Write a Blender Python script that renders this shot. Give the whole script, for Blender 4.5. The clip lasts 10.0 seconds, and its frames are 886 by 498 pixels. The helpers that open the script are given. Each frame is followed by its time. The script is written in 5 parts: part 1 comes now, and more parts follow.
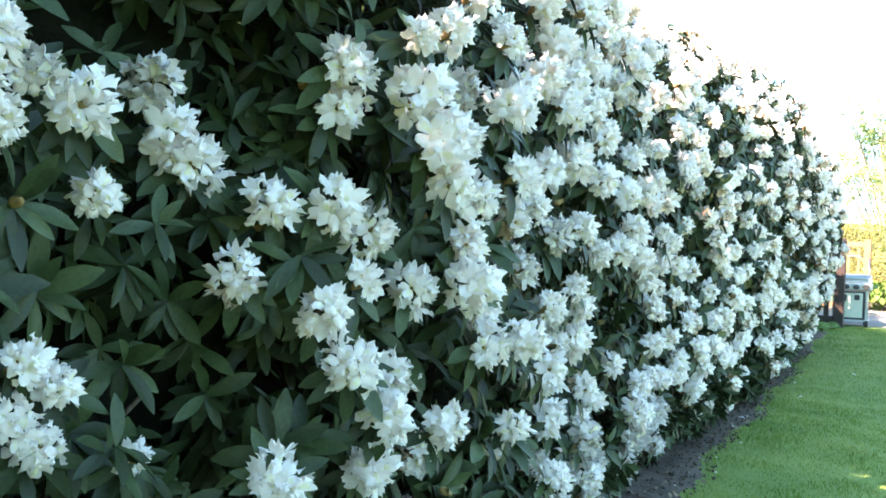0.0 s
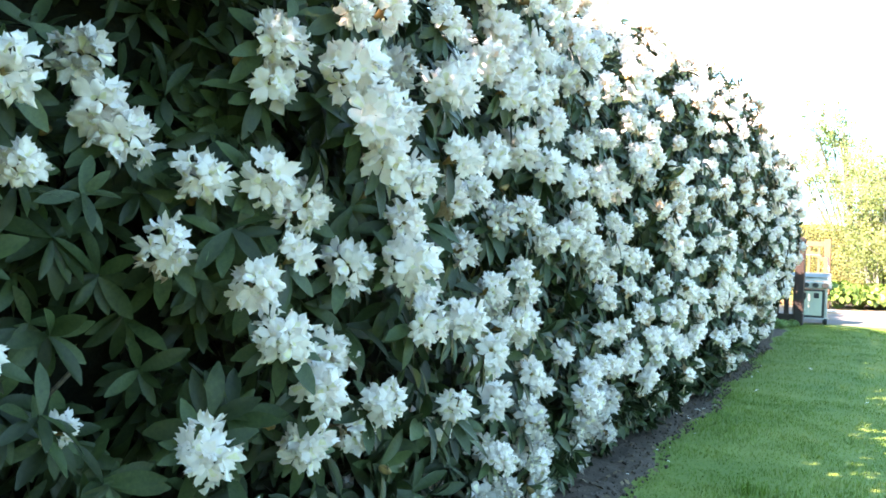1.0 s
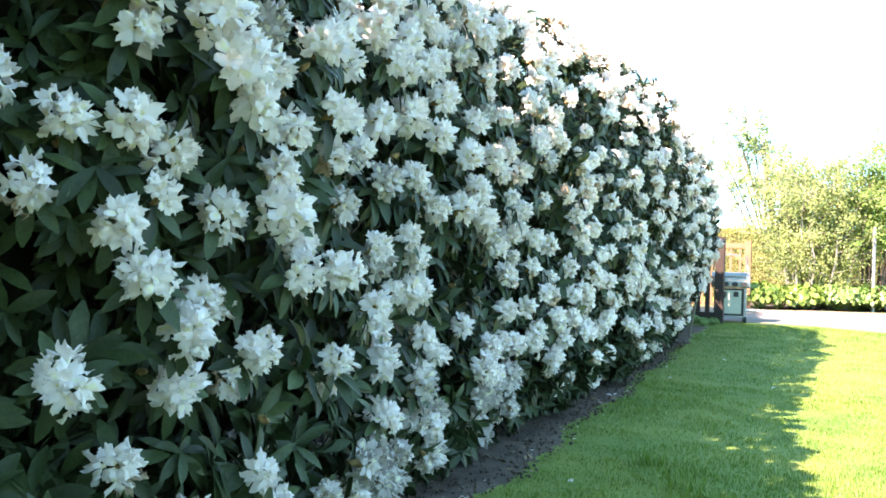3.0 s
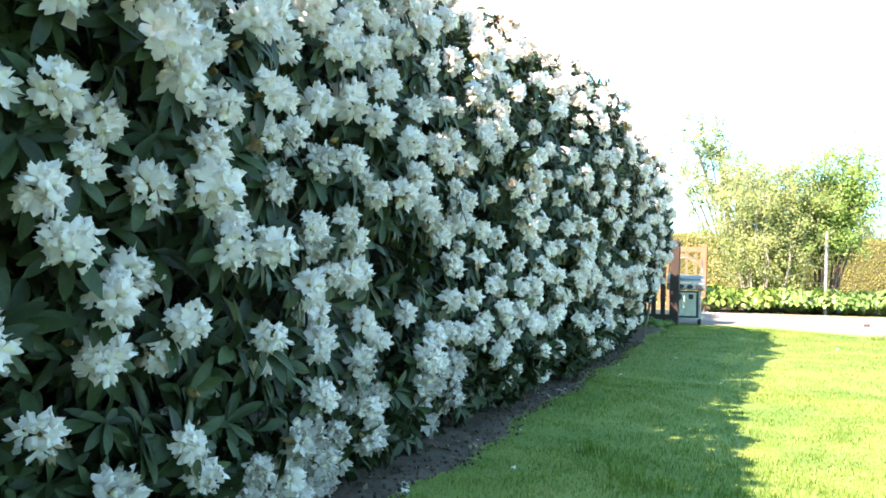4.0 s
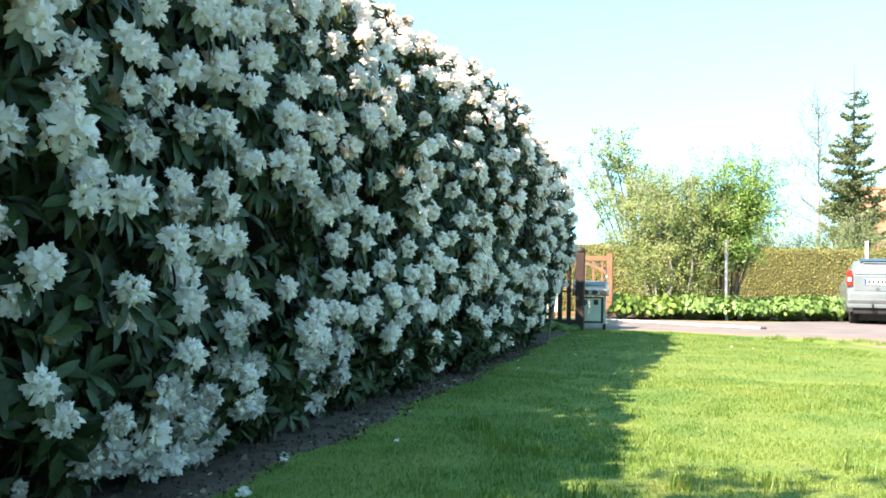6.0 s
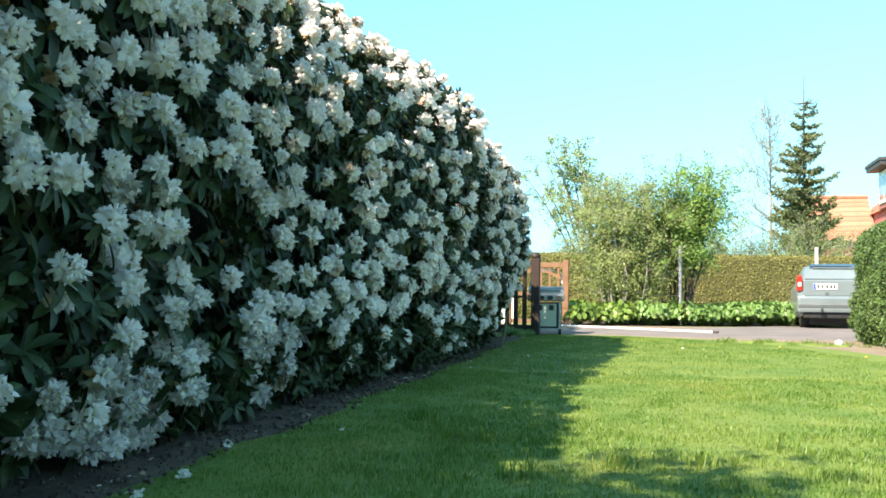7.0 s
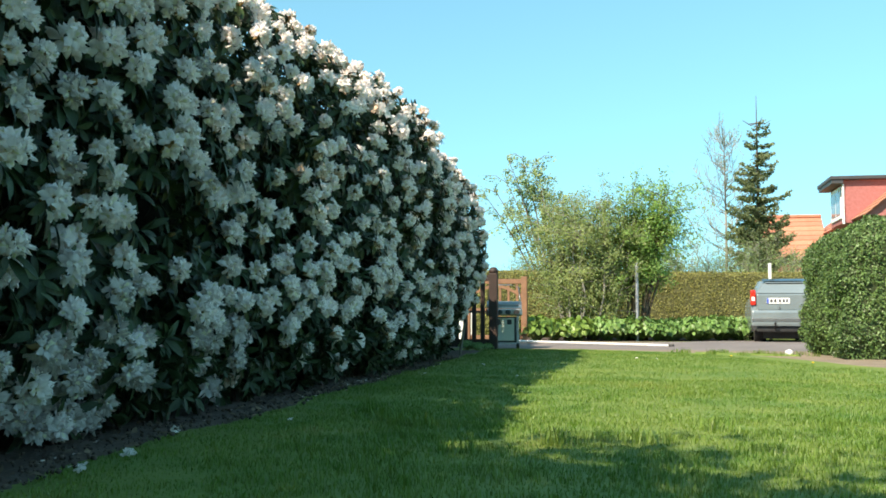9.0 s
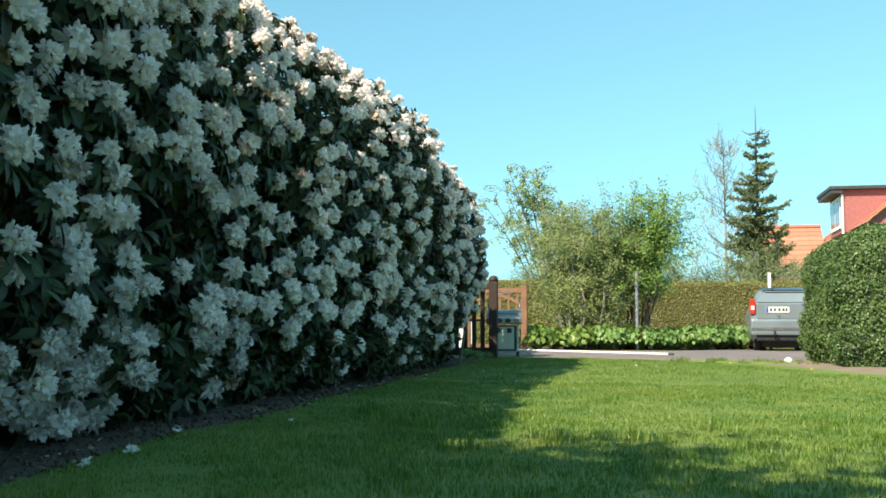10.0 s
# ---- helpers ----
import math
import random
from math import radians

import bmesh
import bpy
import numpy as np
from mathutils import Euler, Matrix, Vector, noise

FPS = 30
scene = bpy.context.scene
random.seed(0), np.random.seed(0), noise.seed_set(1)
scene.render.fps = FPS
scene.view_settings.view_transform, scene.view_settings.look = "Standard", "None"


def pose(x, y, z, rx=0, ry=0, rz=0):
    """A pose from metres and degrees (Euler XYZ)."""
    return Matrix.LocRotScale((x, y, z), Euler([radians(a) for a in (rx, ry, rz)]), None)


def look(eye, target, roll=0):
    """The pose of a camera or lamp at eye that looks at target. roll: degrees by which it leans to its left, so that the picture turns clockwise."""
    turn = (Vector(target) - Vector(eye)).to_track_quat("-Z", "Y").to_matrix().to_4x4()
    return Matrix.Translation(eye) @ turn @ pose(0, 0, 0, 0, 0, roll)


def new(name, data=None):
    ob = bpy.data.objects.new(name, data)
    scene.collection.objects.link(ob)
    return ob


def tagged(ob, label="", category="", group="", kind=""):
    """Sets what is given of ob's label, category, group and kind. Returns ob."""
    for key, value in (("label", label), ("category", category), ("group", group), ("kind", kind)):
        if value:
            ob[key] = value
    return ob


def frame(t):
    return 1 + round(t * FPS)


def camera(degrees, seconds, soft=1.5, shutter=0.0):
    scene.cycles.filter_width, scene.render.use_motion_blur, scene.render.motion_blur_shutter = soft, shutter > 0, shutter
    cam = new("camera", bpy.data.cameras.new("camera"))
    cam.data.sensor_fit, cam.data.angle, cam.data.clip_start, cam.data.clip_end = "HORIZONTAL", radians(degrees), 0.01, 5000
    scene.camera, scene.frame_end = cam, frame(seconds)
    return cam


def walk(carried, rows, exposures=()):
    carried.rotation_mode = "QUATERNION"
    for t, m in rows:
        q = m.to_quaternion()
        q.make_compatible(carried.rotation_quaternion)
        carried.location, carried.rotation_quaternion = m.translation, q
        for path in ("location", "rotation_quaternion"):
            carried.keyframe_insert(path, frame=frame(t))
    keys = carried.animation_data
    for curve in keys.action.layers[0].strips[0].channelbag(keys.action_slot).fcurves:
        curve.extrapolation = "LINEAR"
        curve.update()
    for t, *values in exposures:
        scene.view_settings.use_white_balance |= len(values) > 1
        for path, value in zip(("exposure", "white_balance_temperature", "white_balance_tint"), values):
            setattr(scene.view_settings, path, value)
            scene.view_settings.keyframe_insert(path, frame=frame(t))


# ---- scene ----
cam = camera(49.1, 10.0, soft=1.7)
PATH = [
    (0, (2.07, -5.111, 1.545), (1.121, -3.351, 1.509), 2.0),
    (0.5, (2.116, -5.097, 1.507), (1.192, -3.323, 1.476), 1.9),
    (1, (2.169, -5.082, 1.469), (1.275, -3.293, 1.443), 1.9),
    (1.5, (2.218, -5.07, 1.429), (1.352, -3.268, 1.408), 1.7),
    (2, (2.275, -5.067, 1.378), (1.438, -3.25, 1.364), 1.6),
    (3.5, (2.451, -5.065, 1.231), (1.704, -3.209, 1.242), 1.6),
    (4, (2.513, -5.061, 1.176), (1.803, -3.192, 1.197), 1.6),
    (4.5, (2.573, -5.064, 1.117), (1.9, -3.181, 1.15), 1.5),
    (5, (2.643, -5.074, 1.052), (2.009, -3.177, 1.098), 1.2),
    (5.5, (2.699, -5.079, 0.992), (2.104, -3.17, 1.048), 1.1),
    (7, (2.873, -5.133, 0.796), (2.397, -3.193, 0.891), 0.6),
    (7.5, (2.922, -5.162, 0.741), (2.474, -3.215, 0.849), 0.5),
    (8, (2.96, -5.185, 0.683), (2.535, -3.235, 0.805), 0.3),
    (8.5, (2.986, -5.209, 0.638), (2.575, -3.257, 0.771), 0.2),
    (9, (3.001, -5.228, 0.598), (2.599, -3.274, 0.744), 0.2),
    (9.5, (3.014, -5.258, 0.566), (2.614, -3.305, 0.723), 0.2),
    (10, (3.014, -5.278, 0.54), (2.612, -3.326, 0.709), 0.2),
]
EXPOSURES = [(0, 3.08, 7750, 34), (2, 2.9, 7750, 34), (4.5, 2.42, 7650, 28), (5.5, 2.14, 7600, 25), (7, 1.5, 7450, 16), (8.5, 1.08, 7450, 13), (10, 0.9, 7450, 13)]

walk(cam, [(t, look(eye, target, roll)) for t, eye, target, roll in PATH], EXPOSURES)

# ---- world, sun ----
SUN_TO = Vector((-0.39, -0.60, 0.66)).normalized()
world = bpy.data.worlds.new("sky")
scene.world = world
world.use_nodes = True
wn = world.node_tree.nodes
sky = wn.new("ShaderNodeTexSky")
sky.sky_type = 'NISHITA'
sky.sun_disc = False
sky.sun_elevation = math.asin(SUN_TO.z)
sky.sun_rotation = math.atan2(SUN_TO.x, SUN_TO.y)
sky.air_density, sky.dust_density, sky.ozone_density = 0.58, 0.0, 0.6
wn["Background"].inputs["Strength"].default_value = 0.16
# clear dry air: little whitening towards the horizon
around, lifted = wn.new("ShaderNodeTexCoord"), wn.new("ShaderNodeMapping")
lifted.inputs["Location"].default_value = (0, 0, 0.13)
lifted.inputs["Scale"].default_value = (1, 1, 0.55)
world.node_tree.links.new(around.outputs["Generated"], lifted.inputs["Vector"])
world.node_tree.links.new(lifted.outputs["Vector"], sky.inputs["Vector"])
vivid = wn.new("ShaderNodeHueSaturation")
vivid.inputs["Saturation"].default_value = 1.08
tint = wn.new("ShaderNodeMix")
tint.data_type, tint.blend_type = 'RGBA', 'MULTIPLY'
tint.inputs[0].default_value = 1.0
tint.inputs[7].default_value = (0.84, 1.30, 1.02, 1)
world.node_tree.links.new(sky.outputs[0], vivid.inputs["Color"])
world.node_tree.links.new(vivid.outputs[0], tint.inputs[6])
world.node_tree.links.new(tint.outputs[2], wn["Background"].inputs["Color"])
sun = new("sun", bpy.data.lights.new("sun", 'SUN'))
sun.data.energy, sun.data.angle, sun.data.color = 4.7, radians(0.53), (1.0, 0.93, 0.82)
sun.matrix_world = look(SUN_TO * 30, (0, 0, 0))


# ---- materials ----
def material(name, dark, light, scale=8.0, rough=0.6, bump=0.0, fine=60.0, metal=0.0, translucent=0.0,
             spread=0.0, by="Random Per Island", spec=0.5, third=None):
    """Noise between two colours at a coarse and a fine scale; spread varies each piece's brightness."""
    mat = bpy.data.materials.new(name)
    mat.use_nodes = True
    nt = mat.node_tree
    nodes, link = nt.nodes, nt.links.new
    bsdf = nodes["Principled BSDF"]
    coord = nodes.new("ShaderNodeTexCoord")
    coarse, grain = nodes.new("ShaderNodeTexNoise"), nodes.new("ShaderNodeTexNoise")
    for n, s in ((coarse, scale), (grain, fine)):
        n.inputs["Scale"].default_value = s
        n.inputs["Detail"].default_value = 4
        link(coord.outputs["Object"], n.inputs["Vector"])
    add = nodes.new("ShaderNodeMath")
    add.operation = 'MULTIPLY_ADD'
    add.inputs[1].default_value = 0.45
    link(grain.outputs["Fac"], add.inputs[0])
    half = nodes.new("ShaderNodeMath")
    half.operation = 'MULTIPLY'
    half.inputs[1].default_value = 0.55
    link(coarse.outputs["Fac"], half.inputs[0])
    link(half.outputs[0], add.inputs[2])
    ramp = nodes.new("ShaderNodeValToRGB")
    ramp.color_ramp.elements[0].position, ramp.color_ramp.elements[1].position = 0.32, 0.68
    ramp.color_ramp.elements[0].color, ramp.color_ramp.elements[1].color = (*dark, 1), (*light, 1)
    if third:
        e = ramp.color_ramp.elements.new(0.78)
        e.color = (*third, 1)
        ramp.color_ramp.elements[1].position = 0.60
    link(add.outputs[0], ramp.inputs["Fac"])
    colour = ramp.outputs["Color"]
    if spread:
        if by == "Object":
            pick = nodes.new("ShaderNodeObjectInfo").outputs["Random"]
        else:
            pick = nodes.new("ShaderNodeNewGeometry").outputs["Random Per Island"]
        level = nodes.new("ShaderNodeMapRange")
        level.inputs["To Min"].default_value, level.inputs["To Max"].default_value = 1 - spread, 1 + spread
        link(pick, level.inputs["Value"])
        hsv = nodes.new("ShaderNodeHueSaturation")
        link(level.outputs[0], hsv.inputs["Value"])
        link(colour, hsv.inputs["Color"])
        colour = hsv.outputs["Color"]
    link(colour, bsdf.inputs["Base Color"])
    bsdf.inputs["Roughness"].default_value = rough
    bsdf.inputs["Metallic"].default_value = metal
    bsdf.inputs["Specular IOR Level"].default_value = spec
    if bump:
        b = nodes.new("ShaderNodeBump")
        b.inputs["Strength"].default_value = bump
        b.inputs["Distance"].default_value = 0.02
        link(add.outputs[0], b.inputs["Height"])
        link(b.outputs[0], bsdf.inputs["Normal"])
    if translucent:
        tr = nodes.new("ShaderNodeBsdfTranslucent")
        link(colour, tr.inputs["Color"])
        mix = nodes.new("ShaderNodeMixShader")
        mix.inputs[0].default_value = translucent
        link(bsdf.outputs[0], mix.inputs[1])
        link(tr.outputs[0], mix.inputs[2])
        link(mix.outputs[0], nodes["Material Output"].inputs["Surface"])
    return mat


M_PETAL = material("white_petal", (0.95, 0.855, 0.82), (0.985, 0.92, 0.89), 30, 0.55, 0.1, 160, translucent=0.42, spread=0.04)
# older pinkish-grey petals, darkened further for the shade low in the hedge
M_DUSKY = material("aged_shaded_petal", (0.50, 0.43, 0.39), (0.72, 0.66, 0.62), 30, 0.6, 0.1, 160, translucent=0.25, spread=0.10)
M_THROAT = material("cream_throat", (0.80, 0.74, 0.48), (0.92, 0.88, 0.74), 60, 0.55, translucent=0.2)
M_FADED = material("browned_petal", (0.34, 0.20, 0.10), (0.72, 0.58, 0.46), 40, 0.7, translucent=0.15)
M_BUD = material("pink_bud", (0.62, 0.30, 0.28), (0.85, 0.70, 0.66), 30, 0.5)
M_SCALE = material("brown_bud_scale", (0.16, 0.09, 0.03), (0.38, 0.24, 0.09), 40, 0.6)
M_LEAF = material("rhododendron_leaf", (0.015, 0.031, 0.012), (0.043, 0.070, 0.026), 12, 0.45, 0.15, 90, translucent=0.08, spread=0.5, spec=0.28)
M_LEAF_OBJ = material("rhododendron_leaf_near", (0.015, 0.031, 0.012), (0.043, 0.070, 0.026), 12, 0.45, 0.15, 90, translucent=0.08, spread=0.5, by="Object", spec=0.28)
# near-black: the shade deep inside the hedge is put into this colour
M_CORE = material("shaded_core", (0.003, 0.004, 0.002), (0.012, 0.012, 0.006), 14, 0.9, 0.6, 70, spec=0.1)
M_BARK = material("brown_bark", (0.06, 0.042, 0.028), (0.17, 0.125, 0.085), 10, 0.85, 0.6, 80)
M_LAWN = material("lawn_turf", (0.055, 0.14, 0.017), (0.165, 0.22, 0.04), 1.1, 0.85, 0.5, 30, third=(0.34, 0.25, 0.10))
M_GRASS = material("grass_blade", (0.055, 0.168, 0.014), (0.17, 0.258, 0.042), 1.1, 0.5, 0, 7, translucent=0.3, spread=0.14, third=(0.40, 0.30, 0.11))
M_SOIL = material("bare_soil", (0.05, 0.033, 0.025), (0.135, 0.094, 0.072), 5, 0.95, 1.0, 45)
M_PAVE = material("grey_driveway", (0.13, 0.115, 0.11), (0.23, 0.20, 0.19), 1.2, 0.85, 0.4, 70)
M_SAND = material("sandy_verge", (0.16, 0.125, 0.09), (0.30, 0.24, 0.17), 2.0, 0.9, 0.5, 60)
# gate wood, its colour darkened to stand for the hedge's shade on it
M_WOOD_DARK = material("shade_darkened_wood", (0.018, 0.010, 0.008), (0.048, 0.024, 0.017), 6, 0.6, 0.3, 60)
M_WOOD_ORANGE = material("orange_brown_wood", (0.17, 0.085, 0.045), (0.30, 0.155, 0.08), 6, 0.6, 0.3, 60)
M_WOOD_PALE = material("weathered_pale_wood", (0.11, 0.09, 0.065), (0.22, 0.185, 0.14), 8, 0.8, 0.3, 60)
M_STEEL = material("brushed_steel", (0.25, 0.25, 0.25), (0.42, 0.42, 0.41), 4, 0.35, 0.05, 120, metal=0.9)
M_PANEL = material("pale_grill_panel", (0.42, 0.44, 0.36), (0.58, 0.58, 0.46), 4, 0.45, 0.05, 120, metal=0.2)
M_BLACK = material("black_plastic", (0.012, 0.012, 0.012), (0.03, 0.03, 0.03), 10, 0.5)
M_RUBBER = material("tyre_rubber", (0.012, 0.012, 0.012), (0.028, 0.027, 0.026), 10, 0.85, 0.2)
M_CAR = material("silver_green_paint", (0.21, 0.26, 0.27), (0.27, 0.32, 0.33), 2, 0.25, 0, 200, metal=0.35)
M_CARGLASS = material("dark_car_glass", (0.02, 0.025, 0.03), (0.035, 0.04, 0.045), 2, 0.06, spec=0.8)
M_RED = material("red_lamp_glass", (0.45, 0.02, 0.015), (0.62, 0.05, 0.03), 20, 0.15)
M_WHITE = material("white_paint", (0.72, 0.72, 0.70), (0.84, 0.84, 0.82), 3, 0.5, 0.1)
M_PLATE = material("plate_white", (0.74, 0.74, 0.70), (0.82, 0.82, 0.80), 3, 0.4)
M_BLUE = material("plate_blue", (0.02, 0.07, 0.40), (0.03, 0.09, 0.48), 3, 0.4)
M_BAR = material("dark_grey_marks", (0.06, 0.06, 0.06), (0.10, 0.10, 0.10), 3, 0.5)
M_GALV = material("galvanised_metal", (0.26, 0.28, 0.30), (0.42, 0.44, 0.46), 8, 0.5, 0.1, metal=0.5)
M_CONIFER = material("clipped_conifer_leaf", (0.15, 0.155, 0.036), (0.29, 0.275, 0.075), 1.5, 0.6, 0, 20, translucent=0.2, spread=0.28)
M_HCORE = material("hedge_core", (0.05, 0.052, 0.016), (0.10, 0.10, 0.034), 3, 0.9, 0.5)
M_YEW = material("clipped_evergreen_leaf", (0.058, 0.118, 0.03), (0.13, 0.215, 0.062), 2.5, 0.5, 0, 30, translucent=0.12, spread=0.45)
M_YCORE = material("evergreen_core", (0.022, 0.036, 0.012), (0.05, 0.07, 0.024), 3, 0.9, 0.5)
M_SPRING = material("spring_leaf", (0.17, 0.31, 0.06), (0.33, 0.48, 0.14), 0.8, 0.5, 0, 6, translucent=0.45, spread=0.28)
M_OLIVE = material("olive_spring_leaf", (0.17, 0.24, 0.07), (0.34, 0.40, 0.145), 1.2, 0.5, 0, 6, translucent=0.42, spread=0.25)
M_TWIG = material("pale_grey_twig", (0.20, 0.19, 0.16), (0.36, 0.34, 0.30), 6, 0.8)
M_PALELEAF = material("pale_new_leaf", (0.18, 0.26, 0.09), (0.31, 0.40, 0.17), 1, 0.5, 0, 6, translucent=0.35, spread=0.3)
M_BED = material("broad_bed_leaf", (0.09, 0.20, 0.045), (0.19, 0.31, 0.085), 2, 0.45, 0.1, 20, translucent=0.2, spread=0.3)
M_HOSTA = material("broad_yellow_green_leaf", (0.12, 0.22, 0.04), (0.23, 0.34, 0.075), 2, 0.45, 0.1, 20, translucent=0.25, spread=0.25)
M_SPRUCE = material("spruce_needle", (0.085, 0.12, 0.05), (0.18, 0.21, 0.085), 2, 0.6, 0, 20, translucent=0.25, spread=0.4)
M_ROOF = material("orange_roof_tile", (0.40, 0.15, 0.085), (0.53, 0.235, 0.15), 3, 0.75, 0.2, 30, spread=0.12, by="Object")
M_BRICK = material("red_brick", (0.30, 0.095, 0.085), (0.42, 0.16, 0.145), 9, 0.8, 0.2, 30)
M_ROOFEDGE = material("dark_roof_edge", (0.03, 0.032, 0.035), (0.06, 0.062, 0.066), 5, 0.6)
M_PANE = material("window_pane", (0.16, 0.18, 0.20), (0.24, 0.26, 0.28), 2, 0.08, spec=0.7)
M_YELLOW = material("dandelion_yellow", (0.70, 0.45, 0.02), (0.80, 0.60, 0.04), 30, 0.6)


# ---- mesh helpers ----
def mesh_of(name, verts, faces, mats, index=None, smooth=False):
    me = bpy.data.meshes.new(name)
    me.from_pydata([tuple(v) for v in verts], [], [tuple(f) for f in faces])
    for m in mats:
        me.materials.append(m)
    if index is not None:
        me.polygons.foreach_set("material_index", np.asarray(index, dtype=np.int32))
    if smooth:
        me.polygons.foreach_set("use_smooth", np.ones(len(me.polygons), dtype=bool))
    me.update()
    return me


def grid_mesh(name, V, F, mats, index=None, smooth=False):
    """A mesh from numpy arrays of vertices and quads."""
    me = bpy.data.meshes.new(name)
    V, F = np.asarray(V, dtype=np.float32), np.asarray(F, dtype=np.int32)
    k = F.shape[1]
    me.vertices.add(len(V))
    me.vertices.foreach_set("co", V.ravel())
    me.loops.add(F.size)
    me.loops.foreach_set("vertex_index", F.ravel())
    me.polygons.add(len(F))
    me.polygons.foreach_set("loop_start", np.arange(len(F), dtype=np.int32) * k)
    for m in mats:
        me.materials.append(m)
    if index is not None:
        me.polygons.foreach_set("material_index", np.asarray(index, dtype=np.int32))
    if smooth:
        me.polygons.foreach_set("use_smooth", np.ones(len(F), dtype=bool))
    me.update()
    me.validate()
    return me


def spread_copies(V, F, mats4):
    """Vertices and faces of many copies of one small mesh, one 4 x 4 matrix a copy."""
    V, F, mats4 = np.asarray(V), np.asarray(F), np.asarray(mats4)
    out = np.einsum("nij,vj->nvi", mats4[:, :3, :3], V) + mats4[:, None, :3, 3]
    faces = (F[None] + (np.arange(len(mats4)) * len(V))[:, None, None]).reshape(-1, F.shape[1])
    return out.reshape(-1, 3), faces


def unit(v):
    return v / np.maximum(np.linalg.norm(v, axis=-1, keepdims=True), 1e-9)


def frames_from(pos, axis, side_hint, scale):
    """Matrices with z along axis, y as near as can be to side_hint, scaled."""
    z = unit(axis)
    x = unit(np.cross(side_hint, z))
    y = np.cross(z, x)
    m = np.zeros((len(pos), 4, 4))
    s = np.asarray(scale).reshape(-1, 1)
    m[:, :3, 0], m[:, :3, 1], m[:, :3, 2], m[:, :3, 3], m[:, 3, 3] = x * s, y * s, z * s, pos, 1
    return m


def part(name, bm, mat, parent, label="", kind="", at=None, smooth=False):
    """Links a bmesh (or a mesh) as one object under a thing or part."""
    if isinstance(bm, bmesh.types.BMesh):
        me = bpy.data.meshes.new(name)
        bm.to_mesh(me)
        bm.free()
        me.materials.append(mat)
        if smooth:
            me.polygons.foreach_set("use_smooth", np.ones(len(me.polygons), dtype=bool))
    else:
        me = bm
    ob = new(name, me)
    ob.parent = parent
    if at is not None:
        ob.matrix_basis = at
    return tagged(ob, label=label, kind=kind)


def thing(name, m, label, category, group="", kind=""):
    ob = new(name)
    ob.empty_display_size = 0.1
    ob.matrix_basis = m
    return tagged(ob, label=label, category=category, group=group, kind=kind)


def box(bm, x0, y0, z0, x1, y1, z1, bevel=0.0):
    r = bmesh.ops.create_cube(bm, size=1, matrix=Matrix.LocRotScale(((x0 + x1) / 2, (y0 + y1) / 2, (z0 + z1) / 2), None,
                                                                    (x1 - x0, y1 - y0, z1 - z0)))
    if bevel:
        edges = list({e for v in r["verts"] for e in v.link_edges})
        bmesh.ops.bevel(bm, geom=edges, offset=bevel, segments=2, affect='EDGES', profile=0.6)
    return bm


def block(*args, bevel=0.006):
    return box(bmesh.new(), *args, bevel=bevel)


def tube(points, radii, sides=8):
    """A tapered round limb through points, as vertices and quads."""
    V, F = [], []
    pts = [Vector(p) for p in points]
    for i, p in enumerate(pts):
        d = (pts[min(i + 1, len(pts) - 1)] - pts[max(i - 1, 0)]).normalized()
        a = d.orthogonal().normalized()
        b = d.cross(a)
        for k in range(sides):
            w = 2 * math.pi * k / sides
            V.append(p + (a * math.cos(w) + b * math.sin(w)) * radii[i])
    for i in range(len(pts) - 1):
        for k in range(sides):
            k2 = (k + 1) % sides
            F.append((i * sides + k, i * sides + k2, (i + 1) * sides + k2, (i + 1) * sides + k))
    return V, F


def tubes_mesh(name, limbs, mat, sides=7):
    V, F = [], []
    for pts, rad in limbs:
        v, f = tube(pts, rad, sides)
        F += [tuple(i + len(V) for i in q) for q in f]
        V += v
    return mesh_of(name, V, F, [mat], smooth=True)


def cylinder(bm, p0, p1, r, sides=12, r2=None):
    p0, p1 = Vector(p0), Vector(p1)
    d = p1 - p0
    m = Matrix.Translation((p0 + p1) / 2) @ d.to_track_quat('Z', 'Y').to_matrix().to_4x4()
    bmesh.ops.create_cone(bm, cap_ends=True, segments=sides, radius1=r, radius2=r if r2 is None else r2, depth=d.length, matrix=m)
    return bm


def rod(p0, p1, r, sides=12):
    return cylinder(bmesh.new(), p0, p1, r, sides)


RNG = np.random.default_rng(7)


# ---- ground ----
def smooth(a):
    a = np.clip(a, 0, 1)
    return a * a * (3 - 2 * a)


def ground_z(x, y):
    """The lawn is level; the drive lies a little higher."""
    return 0.06 * smooth((np.asarray(y, dtype=float) - 15.5) / 4.5)


def sheet(name, xs, ys, mat, lift=0.0):
    X, Y = np.meshgrid(np.asarray(xs, float), np.asarray(ys, float))
    V = np.stack([X, Y, ground_z(X, Y) + lift], -1).reshape(-1, 3)
    nx, ny = X.shape[1], X.shape[0]
    i = (np.arange(ny - 1)[:, None] * nx + np.arange(nx - 1)[None]).ravel()
    return grid_mesh(name, V, np.stack([i, i + 1, i + nx + 1, i + nx], -1), [mat], smooth=True)


far = [-900, -300, -120, -60, -30]
ground = new("ground", sheet("ground", far + list(np.arange(-16, 17, 1.0)) + [30, 60, 120, 300, 900],
                             [-900, -300, -100, -40, -20] + list(np.arange(-12, 41, 1.0)) + [60, 100, 200, 400, 900], M_LAWN))
tagged(ground, "mown green lawn with sparse yellowed patches", "lawn", kind="structure")


